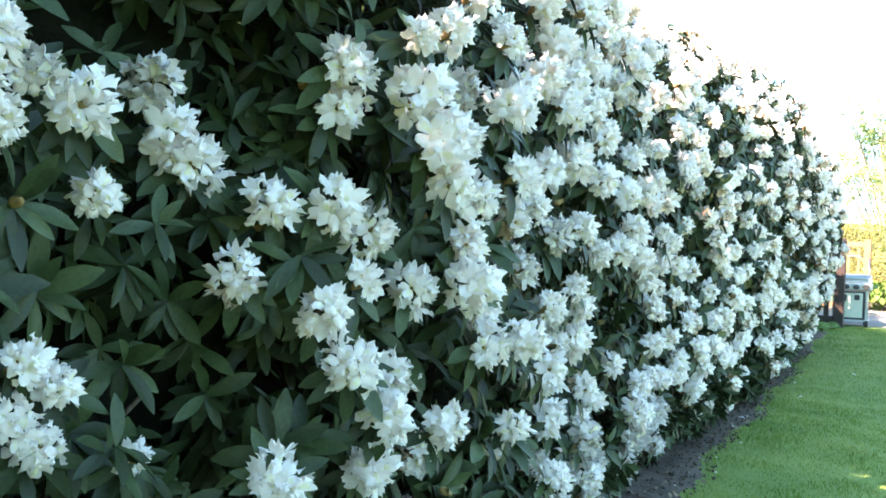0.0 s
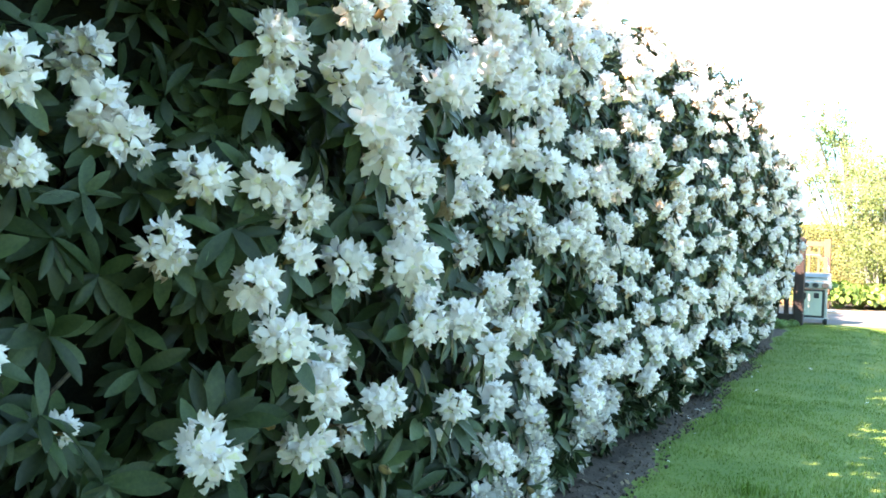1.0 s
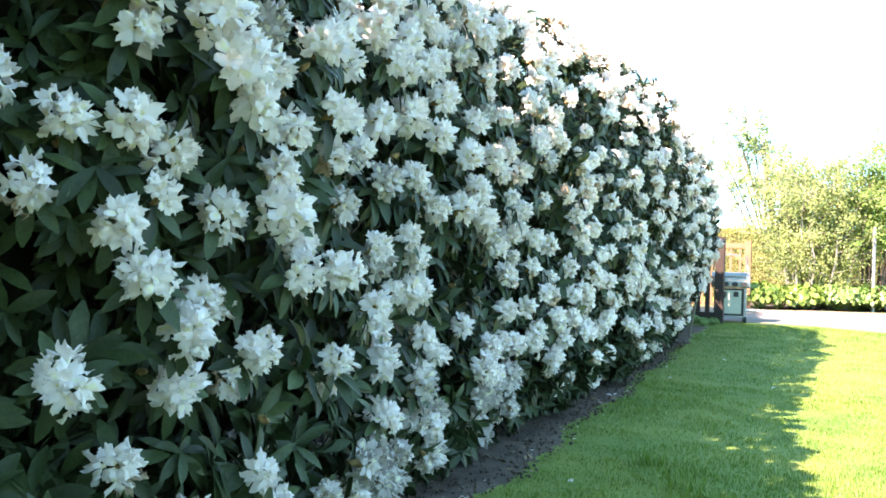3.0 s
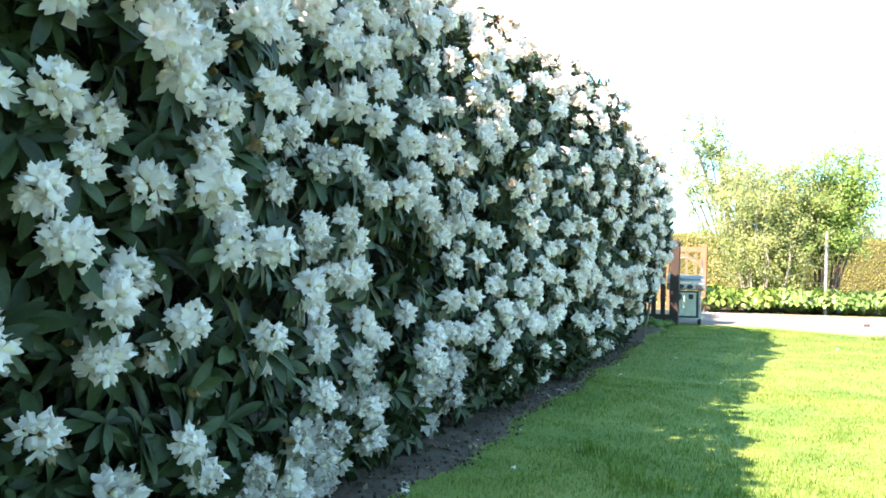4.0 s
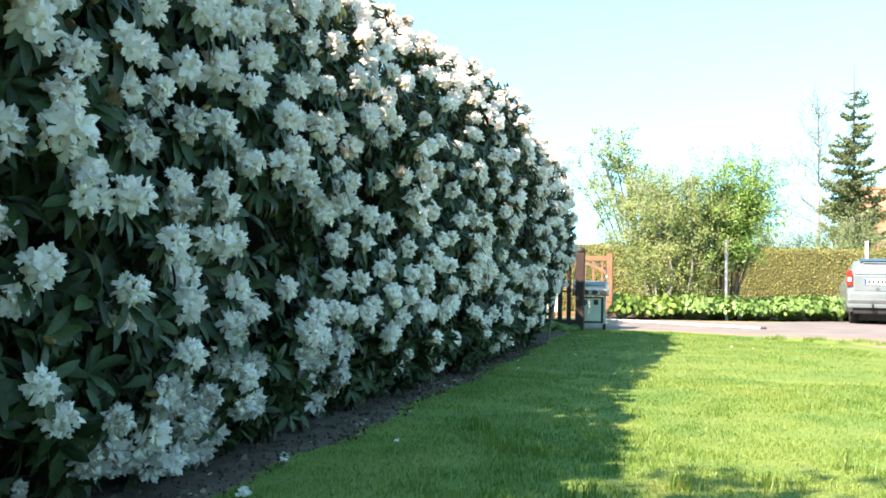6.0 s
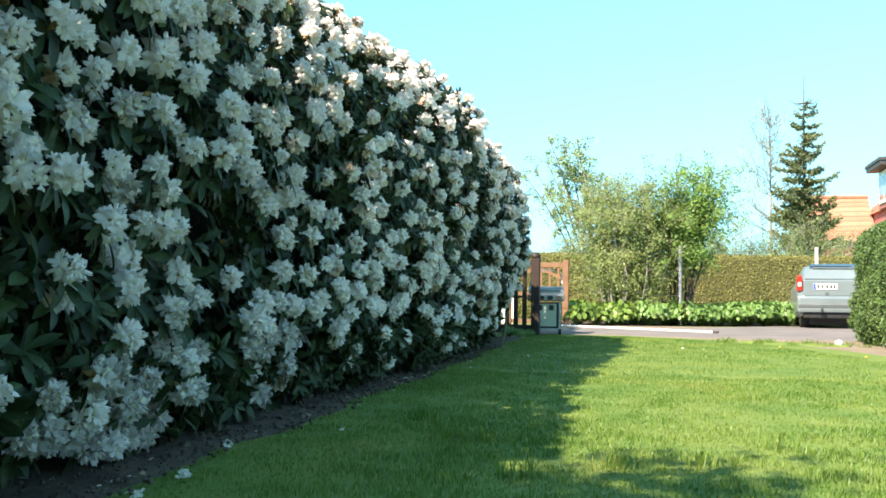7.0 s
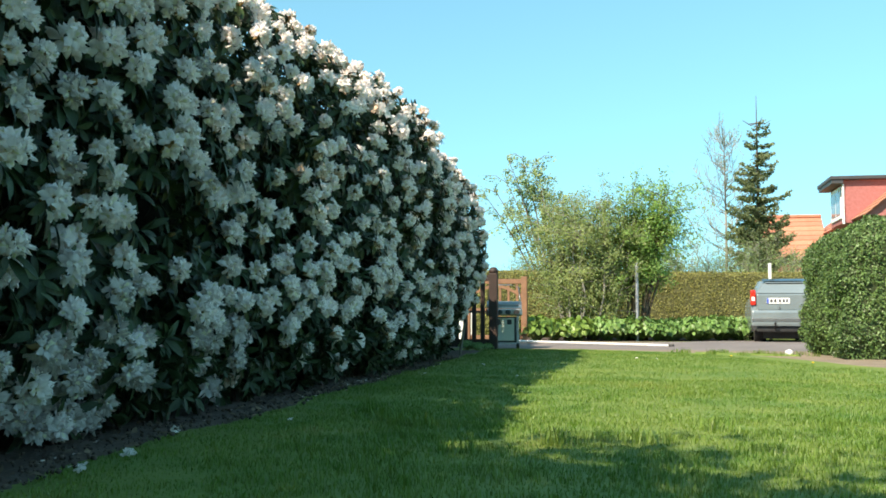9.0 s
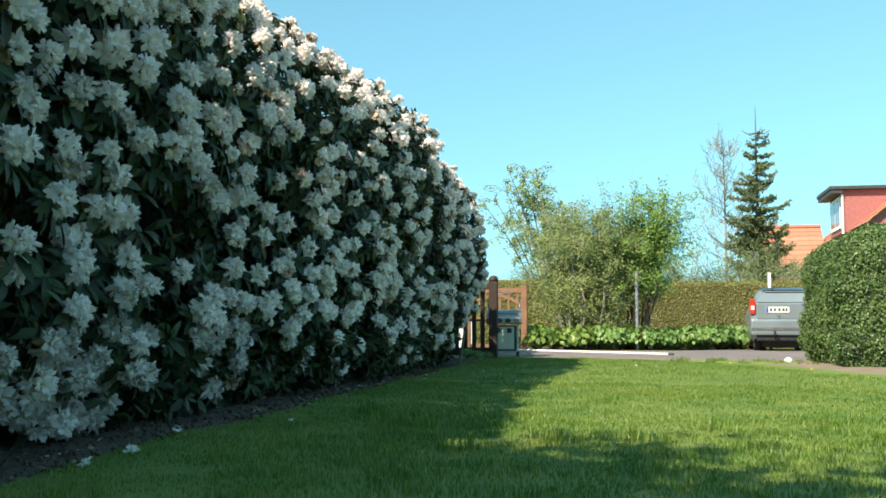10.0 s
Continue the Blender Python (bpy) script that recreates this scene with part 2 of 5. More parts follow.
def strip(name, near, beyond, mat, lift, label, category, steps=40, wobble=0.03):
    """A slab lying on the ground between two lines, each a few (x, y) corners, with an uneven edge."""
    a, b = np.array(near, float), np.array(beyond, float)
    u = np.linspace(0, 1, steps)

    def along(p):
        d = np.r_[0, np.cumsum(np.linalg.norm(np.diff(p, axis=0), axis=1))]
        d /= d[-1]
        return np.stack([np.interp(u, d, p[:, 0]), np.interp(u, d, p[:, 1])], -1)
    A, B = along(a), along(b)
    A += RNG.normal(0, wobble, A.shape)
    B += RNG.normal(0, wobble, B.shape)
    rows = 7
    V = []
    for k in range(rows):
        w = k / (rows - 1)
        P = A * (1 - w) + B * w
        z = ground_z(P[:, 0], P[:, 1]) + (lift if 0 < k < rows - 1 else -0.01)
        V.append(np.column_stack([P, z]))
    V = np.concatenate(V)
    i = (np.arange(rows - 1)[:, None] * steps + np.arange(steps - 1)[None]).ravel()
    ob = new(name, grid_mesh(name, V, np.stack([i, i + 1, i + steps + 1, i + steps], -1), [mat], smooth=True))
    return tagged(ob, label, category, kind="structure")


LAWN_EDGE = [(-3, 14.9), (1.5, 14.7), (3.4, 13.3), (4.4, 11.4), (5.05, 8.7), (5.75, 6.7), (6.6, 3.5), (8, -2)]
strip("verge", LAWN_EDGE, [(-3, 20.6), (0, 20.4), (5, 21.3), (9, 21.5), (14, 19), (14, 12), (14, 6), (14, -2)], M_SAND, 0.012,
      "dry sandy verge between lawn and driveway", "verge", 60)
strip("driveway", [(-4, 15.3), (1.5, 15.2), (4.4, 13.8), (7, 13.6), (13, 13.5)], [(-4, 17.9), (0.2, 18.3), (3, 19.4), (5.4, 23), (13, 24)],
      M_PAVE, 0.022, "pinkish grey paved driveway beside the lawn", "driveway", 60)
strip("grass_strip", [(3.9, 12.9), (4.8, 12.4), (5.6, 11.9)], [(4.0, 13.5), (4.9, 13.1), (5.6, 12.6)], M_LAWN, 0.03,
      "narrow strip of worn grass beside the drive", "grass strip", 20, 0.05)

# bare soil under the hedge, with clods
sx, sy = np.arange(-2.6, 1.25, 0.05), np.arange(-7, 13.01, 0.06)
X, Y = np.meshgrid(sx, sy)
edge = 0.70 - 0.052 * Y + 0.05 * np.sin(Y * 2.1) + 0.03 * np.sin(Y * 5.3 + 1)
X = np.minimum(X, edge)
bumps = np.array([[noise.noise((x * 9, y * 9, 0)) * 0.022 + noise.noise((x * 22, y * 22, 5)) * 0.012 for x in sx] for y in sy])
fall = smooth((edge - X) / 0.18)
Z = -0.015 + fall * (0.035 + bumps)
i = (np.arange(len(sy) - 1)[:, None] * len(sx) + np.arange(len(sx) - 1)[None]).ravel()
soil = new("soil_bed", grid_mesh("soil_bed", np.stack([X, Y, Z], -1).reshape(-1, 3), np.stack([i, i + 1, i + len(sx) + 1, i + len(sx)], -1),
                                 [M_SOIL], smooth=True))
tagged(soil, "bare brown crumbly soil under the flowering hedge", "soil", kind="structure")


# ---- rhododendron hedge ----
def bulge(y):
    # the set-back stretch past y 12.7 is unseen, added to shade the gate
    return np.interp(y, [-9, -3.7, -3.4, -3.05, -2.3, -1.5, -0.9, 0, 1.5, 2.3, 4, 5, 6.6, 8.5, 10, 11.5, 12.2, 12.7, 13.3, 16.6, 17],
                     [0.3, 0.36, 0.42, 0.70, 0.76, 0.68, 0.64, 0.56, 0.47, 0.55, 0.50, 0.46, 0.42, 0.40, 0.40, 0.30, 0.10, -0.45, -0.78, -1.0, -2.0])


def crest(y):
    # raised again past y 12.6, out of view, to block sun from the gate
    return np.interp(y, [-9, 2, 4, 6, 7.5, 9.6, 11, 12, 12.6, 13.4, 16.5, 17], [3.50, 3.50, 3.60, 3.80, 3.88, 3.76, 3.43, 2.95, 2.95, 3.8, 3.7, 2.6])


WAIST = 0.58


def hedge_point(y, s, inset=0.0):
    """The hedge's skin: y along it, s from its foot (0) over the face to the crest (1)."""
    y, s = np.asarray(y, float), np.asarray(s, float)
    B, H = bulge(y), crest(y)
    z1 = 0.59 * H
    lump = 0.10 * np.sin(y * 2.3 + np.sin(s * 9) * 1.3) * np.sin(s * 11 + y * 1.1) + 0.05 * np.sin(y * 6.1 + s * 17)
    lump = lump * np.interp(y, [0.5, 4], [0.35, 1.0])
    low = s < WAIST
    z = np.where(low, s / WAIST * z1, 0)
    x = B - np.interp(y, [-3, 0, 2.5, 8.5, 11], [0.38, 0.31, 0.27, 0.36, 0.76]) * (1 - smooth(z / np.interp(y, [2, 8, 11], [0.5, 0.6, 1.5])))
    th = np.clip((s - WAIST) / (1 - WAIST), 0, 1) * math.pi / 2
    z = np.where(low, z, z1 + (H - z1) * np.sin(th))
    x = np.where(low, x, B - 1.5 + 1.5 * np.cos(th))
    up = np.where(low, 0, np.sin(th))
    return np.stack([x + (lump - inset) * (1 - 0.6 * up), y, z + (lump * 0.6 - inset) * up], -1)


def hedge_s(y, z):
    H = crest(y)
    z1 = 0.59 * H
    th = np.arcsin(np.clip((z - z1) / (H - z1), 0, 1))
    return np.where(z < z1, z / z1 * WAIST, WAIST + th / (math.pi / 2) * (1 - WAIST))


def hedge_normal(y, s):
    e = 0.12
    du = hedge_point(np.minimum(y + e, 16.98), s) - hedge_point(y - e, s)
    dv = hedge_point(y, np.minimum(s + 0.04, 1)) - hedge_point(y, np.maximum(s - 0.04, 0))
    return unit(np.cross(du, dv))


def flower_mesh(nu, nv, rng):
    """One open funnel of five separate wavy lobes, mouth towards +z, about 7 cm across."""
    V, F, I = [], [], []
    squash = rng.uniform(0.85, 1.1)
    for p in range(5):
        a0 = p * 1.2566 + rng.normal(0, 0.10)
        lift, long_, base = rng.normal(0, 0.005), rng.uniform(0.85, 1.15), len(V)
        curl, twist, wave = rng.uniform(-0.005, 0.016), rng.normal(0, 0.006), rng.uniform(0, 6.28)
        for j in range(nv + 1):
            v = j / nv
            r = 0.004 + 0.036 * long_ * v ** 1.25
            zz = -0.034 + 0.036 * v ** 0.5 + lift * v - curl * max(0, v - 0.5) / 0.5
            lobe = 0.64 if v < 0.4 else 0.64 * (1 - min(0.93, (v - 0.4) / 0.61) ** 3.0) ** 0.5
            for i in range(nu + 1):
                u = 2 * i / nu - 1
                a = a0 + u * lobe
                frill = v * v * (0.008 * math.sin(4.6 * u + wave + 5 * v) + rng.normal(0, 0.002)) + twist * u * v * v
                rr = r * (1 - 0.10 * u * u * v ** 3 + 0.07 * v * v * math.sin(6.5 * u + 2 * wave) + (0.06 * rng.normal() if j == nv else 0))
                V.append((rr * math.cos(a) * squash, rr * math.sin(a), zz + frill - 0.007 * u * u * v))
        for j in range(nv):
            for i in range(nu):
                k = base + j * (nu + 1) + i
                F.append((k, k + 1, k + nu + 2, k + nu + 1))
                I.append(1 if (j == 0 or (j <= nv * 0.6 and p == 0 and 0 < i < nu - 1 + (nu < 3))) else 0)
    return np.array(V), np.array(F), np.array(I)


def truss_arrays(rng, flowers, nu, nv, reach=1.75, faded=0.0):
    """A loose domed head of flowers about 15 cm across, its stalk end at the origin, facing +z."""
    VV, FF, II, n = [], [], [], 0
    for k in range(flowers):
        V, F, I = flower_mesh(nu, nv, rng)
        th = reach * math.sqrt((k + 0.3) / flowers) + rng.normal(0, 0.24)
        ph = k * 2.39996 + rng.normal(0, 0.2)
        d = np.array([math.sin(th) * math.cos(ph), math.sin(th) * math.sin(ph), math.cos(th)])
        m = frames_from(np.zeros((1, 3)), d[None], rng.normal(size=(1, 3)), rng.uniform(0.90, 1.15, 1))[0]
        R = rng.uniform(0.040, 0.078)
        V = V @ m[:3, :3].T + d * R
        if rng.random() < faded:
            I = np.full_like(I, 2)
        VV.append(V), FF.append(F + n), II.append(I)
        n += len(V)
    # bracts and stalk at the foot
    v, f = tube([(0, 0, -0.05), (0, 0, -0.01), (0, 0, 0.03)], [0.005, 0.017, 0.009], 6)
    VV.append(np.array([list(q) for q in v])), FF.append(np.array(f) + n), II.append(np.full(len(f), 3))
    return np.concatenate(VV), np.concatenate(FF), np.concatenate(II)


PETALS = [M_PETAL, M_THROAT, M_FADED, M_SCALE]
DUSKY = [M_DUSKY, M_THROAT, M_FADED, M_SCALE]
near_heads = [truss_arrays(np.random.default_rng(20 + k), 8 + (k * 3) % 6, 4, 7, 1.5 + 0.08 * (k % 5), 0.05 if k % 3 == 0 else 0) for k in range(10)]
far_heads = [truss_arrays(np.random.default_rng(60 + k), 9 + k % 4, 2, 5, 1.75, 0.05) for k in range(6)]

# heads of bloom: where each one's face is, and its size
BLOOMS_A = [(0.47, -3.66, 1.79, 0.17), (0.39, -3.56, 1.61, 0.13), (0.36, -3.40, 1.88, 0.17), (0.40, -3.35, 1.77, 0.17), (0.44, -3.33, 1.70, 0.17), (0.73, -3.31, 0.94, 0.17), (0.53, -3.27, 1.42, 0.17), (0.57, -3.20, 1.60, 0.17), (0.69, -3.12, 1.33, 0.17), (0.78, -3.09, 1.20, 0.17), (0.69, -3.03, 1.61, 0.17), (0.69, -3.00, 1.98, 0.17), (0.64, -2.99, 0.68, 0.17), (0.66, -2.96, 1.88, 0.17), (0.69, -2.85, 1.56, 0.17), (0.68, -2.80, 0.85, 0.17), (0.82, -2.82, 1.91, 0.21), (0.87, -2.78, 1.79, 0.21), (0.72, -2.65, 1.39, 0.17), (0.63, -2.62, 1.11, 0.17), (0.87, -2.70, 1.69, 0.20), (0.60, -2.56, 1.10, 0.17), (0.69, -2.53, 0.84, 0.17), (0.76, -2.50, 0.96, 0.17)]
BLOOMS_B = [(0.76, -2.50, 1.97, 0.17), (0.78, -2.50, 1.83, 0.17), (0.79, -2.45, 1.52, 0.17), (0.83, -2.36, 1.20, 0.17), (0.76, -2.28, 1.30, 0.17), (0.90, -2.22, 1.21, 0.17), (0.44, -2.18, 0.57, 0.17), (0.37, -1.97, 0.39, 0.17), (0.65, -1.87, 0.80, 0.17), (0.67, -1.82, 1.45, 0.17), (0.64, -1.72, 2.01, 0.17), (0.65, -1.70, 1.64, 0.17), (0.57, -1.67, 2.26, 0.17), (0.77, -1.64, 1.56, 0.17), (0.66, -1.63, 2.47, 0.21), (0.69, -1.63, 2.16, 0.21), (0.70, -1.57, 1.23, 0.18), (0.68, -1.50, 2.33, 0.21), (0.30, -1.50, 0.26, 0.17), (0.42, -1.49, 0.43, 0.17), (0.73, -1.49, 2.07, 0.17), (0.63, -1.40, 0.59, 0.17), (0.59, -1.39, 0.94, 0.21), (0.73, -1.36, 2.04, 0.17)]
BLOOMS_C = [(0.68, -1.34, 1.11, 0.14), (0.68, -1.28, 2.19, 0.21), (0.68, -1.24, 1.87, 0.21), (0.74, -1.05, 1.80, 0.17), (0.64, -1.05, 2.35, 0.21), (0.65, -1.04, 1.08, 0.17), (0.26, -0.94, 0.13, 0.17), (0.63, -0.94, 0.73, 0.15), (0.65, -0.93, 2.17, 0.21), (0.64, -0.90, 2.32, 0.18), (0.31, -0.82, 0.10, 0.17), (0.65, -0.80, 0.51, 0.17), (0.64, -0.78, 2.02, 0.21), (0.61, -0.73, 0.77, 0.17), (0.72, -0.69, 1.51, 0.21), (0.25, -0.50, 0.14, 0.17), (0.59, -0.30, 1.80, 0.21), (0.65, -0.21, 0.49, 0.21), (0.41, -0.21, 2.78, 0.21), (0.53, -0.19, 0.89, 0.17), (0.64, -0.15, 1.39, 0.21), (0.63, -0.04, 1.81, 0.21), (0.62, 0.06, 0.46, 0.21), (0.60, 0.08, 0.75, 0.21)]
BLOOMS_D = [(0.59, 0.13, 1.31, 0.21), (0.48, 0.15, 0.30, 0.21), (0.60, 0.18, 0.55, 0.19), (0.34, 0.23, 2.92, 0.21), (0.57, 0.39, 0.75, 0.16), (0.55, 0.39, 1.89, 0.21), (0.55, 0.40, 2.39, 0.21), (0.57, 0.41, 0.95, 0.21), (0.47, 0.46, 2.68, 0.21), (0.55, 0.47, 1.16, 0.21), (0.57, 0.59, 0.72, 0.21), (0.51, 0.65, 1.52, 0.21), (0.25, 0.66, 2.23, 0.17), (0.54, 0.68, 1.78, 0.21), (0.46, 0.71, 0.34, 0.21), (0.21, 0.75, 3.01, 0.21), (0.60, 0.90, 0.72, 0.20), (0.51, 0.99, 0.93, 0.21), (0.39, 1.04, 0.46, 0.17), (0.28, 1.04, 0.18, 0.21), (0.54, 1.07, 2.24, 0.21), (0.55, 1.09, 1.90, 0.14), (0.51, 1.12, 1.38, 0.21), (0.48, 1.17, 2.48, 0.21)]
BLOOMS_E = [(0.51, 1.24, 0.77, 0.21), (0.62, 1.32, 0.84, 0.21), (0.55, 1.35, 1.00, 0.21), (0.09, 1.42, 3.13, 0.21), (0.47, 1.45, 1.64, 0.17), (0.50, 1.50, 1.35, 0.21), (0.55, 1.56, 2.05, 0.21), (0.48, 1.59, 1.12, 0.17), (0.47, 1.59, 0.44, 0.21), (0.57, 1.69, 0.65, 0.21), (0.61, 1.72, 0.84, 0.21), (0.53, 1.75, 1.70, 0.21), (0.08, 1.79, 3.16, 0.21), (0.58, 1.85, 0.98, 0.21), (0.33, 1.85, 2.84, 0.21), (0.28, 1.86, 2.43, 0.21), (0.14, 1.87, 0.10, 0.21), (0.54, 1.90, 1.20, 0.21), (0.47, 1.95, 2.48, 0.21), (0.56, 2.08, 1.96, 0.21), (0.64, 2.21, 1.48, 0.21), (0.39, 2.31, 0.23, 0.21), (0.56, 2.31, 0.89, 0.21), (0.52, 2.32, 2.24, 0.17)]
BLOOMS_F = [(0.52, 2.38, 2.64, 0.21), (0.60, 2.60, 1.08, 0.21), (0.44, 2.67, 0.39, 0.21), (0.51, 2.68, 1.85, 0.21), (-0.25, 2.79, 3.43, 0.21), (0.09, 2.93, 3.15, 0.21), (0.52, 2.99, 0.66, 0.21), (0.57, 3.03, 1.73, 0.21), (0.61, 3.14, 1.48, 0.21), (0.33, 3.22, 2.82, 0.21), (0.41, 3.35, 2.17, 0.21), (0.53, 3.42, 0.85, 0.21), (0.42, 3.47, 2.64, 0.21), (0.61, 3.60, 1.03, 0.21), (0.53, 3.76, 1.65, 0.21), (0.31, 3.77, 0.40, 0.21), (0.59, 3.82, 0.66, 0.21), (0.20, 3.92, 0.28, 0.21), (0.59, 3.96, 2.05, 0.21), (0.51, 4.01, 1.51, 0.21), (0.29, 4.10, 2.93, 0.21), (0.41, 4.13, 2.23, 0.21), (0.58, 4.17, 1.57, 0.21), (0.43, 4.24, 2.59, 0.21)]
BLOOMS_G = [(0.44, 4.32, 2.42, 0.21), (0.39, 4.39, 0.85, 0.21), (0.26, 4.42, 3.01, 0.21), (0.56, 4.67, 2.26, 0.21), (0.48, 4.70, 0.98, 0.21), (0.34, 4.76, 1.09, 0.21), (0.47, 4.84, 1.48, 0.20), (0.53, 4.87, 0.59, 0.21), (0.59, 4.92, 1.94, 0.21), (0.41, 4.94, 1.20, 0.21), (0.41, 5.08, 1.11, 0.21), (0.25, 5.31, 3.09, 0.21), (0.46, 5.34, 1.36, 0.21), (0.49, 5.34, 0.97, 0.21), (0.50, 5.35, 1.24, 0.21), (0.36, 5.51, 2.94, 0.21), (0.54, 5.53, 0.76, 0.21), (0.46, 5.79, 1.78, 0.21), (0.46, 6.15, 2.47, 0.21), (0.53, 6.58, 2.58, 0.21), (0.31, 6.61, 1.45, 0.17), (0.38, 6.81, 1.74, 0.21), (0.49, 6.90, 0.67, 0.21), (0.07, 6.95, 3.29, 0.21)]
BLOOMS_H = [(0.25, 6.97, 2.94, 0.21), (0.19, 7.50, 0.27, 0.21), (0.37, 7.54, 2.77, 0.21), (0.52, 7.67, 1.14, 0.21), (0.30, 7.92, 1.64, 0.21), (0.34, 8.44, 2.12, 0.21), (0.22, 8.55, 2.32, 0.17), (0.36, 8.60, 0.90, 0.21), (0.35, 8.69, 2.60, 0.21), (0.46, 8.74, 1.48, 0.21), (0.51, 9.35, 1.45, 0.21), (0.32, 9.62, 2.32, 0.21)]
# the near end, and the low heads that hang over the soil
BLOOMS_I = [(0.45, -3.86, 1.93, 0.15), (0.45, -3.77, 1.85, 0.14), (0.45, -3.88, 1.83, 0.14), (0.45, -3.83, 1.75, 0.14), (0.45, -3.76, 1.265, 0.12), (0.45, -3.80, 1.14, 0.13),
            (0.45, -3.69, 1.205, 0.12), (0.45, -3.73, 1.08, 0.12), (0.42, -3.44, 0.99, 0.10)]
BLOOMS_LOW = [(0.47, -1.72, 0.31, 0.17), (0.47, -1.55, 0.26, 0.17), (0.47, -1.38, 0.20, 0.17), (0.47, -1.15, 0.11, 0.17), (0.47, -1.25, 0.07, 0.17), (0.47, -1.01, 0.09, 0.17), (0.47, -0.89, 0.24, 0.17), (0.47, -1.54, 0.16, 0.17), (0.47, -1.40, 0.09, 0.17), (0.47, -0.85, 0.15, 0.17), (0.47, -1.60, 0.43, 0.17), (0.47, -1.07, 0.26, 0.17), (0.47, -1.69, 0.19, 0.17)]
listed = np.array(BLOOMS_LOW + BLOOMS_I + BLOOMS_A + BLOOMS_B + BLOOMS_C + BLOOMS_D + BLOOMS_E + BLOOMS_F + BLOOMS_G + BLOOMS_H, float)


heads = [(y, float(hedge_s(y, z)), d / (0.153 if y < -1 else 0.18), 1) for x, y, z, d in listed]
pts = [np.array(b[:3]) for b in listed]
tries = RNG.uniform((-6.5, 0.04), (13.2, 1.0), (11000, 2))
for y, s in tries:
    p = hedge_point(y, s)
    thin = 0.0 if y < -3.0 and p[2] > 0.4 else (0.32 if y < 0.6 and 0.4 < p[2] < 2.25 else (0.8 if y < 2.5 else 0.6))
    if y > 0.2 and p[2] < 0.9:
        thin = 0.28
    if -0.65 < y < 0.3 and p[2] < 0.4:
        thin = 0.0
    if y > 1.0 and p[2] > 1.7:
        thin = 0.42
    if y > 8.5:
        thin = 0.3
    if 0.2 < y < 3.2 and p[2] > 2.35:
        thin = 0.5
    patch = noise.noise((y * 1.1, p[2] * 1.1, 3.0)) + 0.5 * noise.noise((y * 2.7, p[2] * 2.7, 8.0))
    if -2.7 < y < -0.7 and p[2] < 0.6:
        thin, patch = 0.6, 1.0
    if p[2] < (0.1 if y < 0.8 else 0.24) or RNG.random() > thin * (0.92 if patch > (0.09 if y > 0.6 else -0.03) else 0.10):
        continue
    gap = 0.135 if p[2] > 2.6 else 0.15
    if min(np.linalg.norm(np.array(pts) - p, axis=1)) < gap:
        continue
    pts.append(p)
    heads.append((y, s, float(np.clip(RNG.normal(1.06, 0.2), 0.55, 1.4)), 0))
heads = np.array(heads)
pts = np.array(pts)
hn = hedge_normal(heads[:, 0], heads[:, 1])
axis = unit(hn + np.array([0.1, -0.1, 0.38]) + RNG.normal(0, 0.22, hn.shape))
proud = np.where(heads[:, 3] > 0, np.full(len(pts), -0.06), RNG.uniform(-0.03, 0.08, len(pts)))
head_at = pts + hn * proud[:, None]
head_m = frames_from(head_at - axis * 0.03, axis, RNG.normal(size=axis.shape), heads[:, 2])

hedge = thing("rhododendron_hedge", pose(0, 0, 0), "tall dark evergreen rhododendron hedge covered in white blossom, beside the lawn", "flowering hedge")
# inner hull, painted dark in place of the shade behind the leaves
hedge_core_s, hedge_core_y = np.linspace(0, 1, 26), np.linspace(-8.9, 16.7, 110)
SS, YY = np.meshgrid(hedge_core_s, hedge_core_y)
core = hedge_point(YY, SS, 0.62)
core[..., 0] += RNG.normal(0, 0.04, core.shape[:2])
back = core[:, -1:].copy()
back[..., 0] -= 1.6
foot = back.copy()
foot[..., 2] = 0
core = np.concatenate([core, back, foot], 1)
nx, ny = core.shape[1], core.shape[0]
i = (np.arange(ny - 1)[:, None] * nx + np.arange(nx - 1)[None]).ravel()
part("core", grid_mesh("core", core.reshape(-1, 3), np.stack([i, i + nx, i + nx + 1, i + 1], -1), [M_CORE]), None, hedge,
     "near-black hull standing for the shaded inside of the hedge")

# woody stems that show in the hollows and at the foot
limbs = []
for k in range(46):
    y = RNG.uniform(-4.6, 12)
    s = RNG.uniform(0.15, 0.8)
    tip = hedge_point(y, s, 0.32)
    root = np.array([bulge(y) - 1.05 + RNG.normal(0, 0.1), y + RNG.normal(0, 0.35), 0.0])
    mid = root * 0.45 + tip * 0.55 + np.array([-0.12, RNG.normal(0, 0.1), 0.05])
    limbs.append(([root, root * 0.7 + mid * 0.3, mid, tip], [0.028, 0.022, 0.014, 0.006]))
for limb in limbs:
    part("branch", tubes_mesh("branch", [limb], M_BARK, 6), None, hedge, "brown woody branch")

# leaves
LV, LF = [], []
for j in range(6):
    s = j / 5
    w = (0.025, 0.09, 0.138, 0.152, 0.122, 0.02)[j]
    for k in (-1, 0, 1):
        LV.append((k * w, s, 0.05 * abs(k) * (w / 0.165) - 0.22 * s * s))
for j in range(5):
    for k in range(2):
        a = j * 3 + k
        LF.append((a, a + 1, a + 4, a + 3))
LV, LF = np.array(LV), np.array(LF)


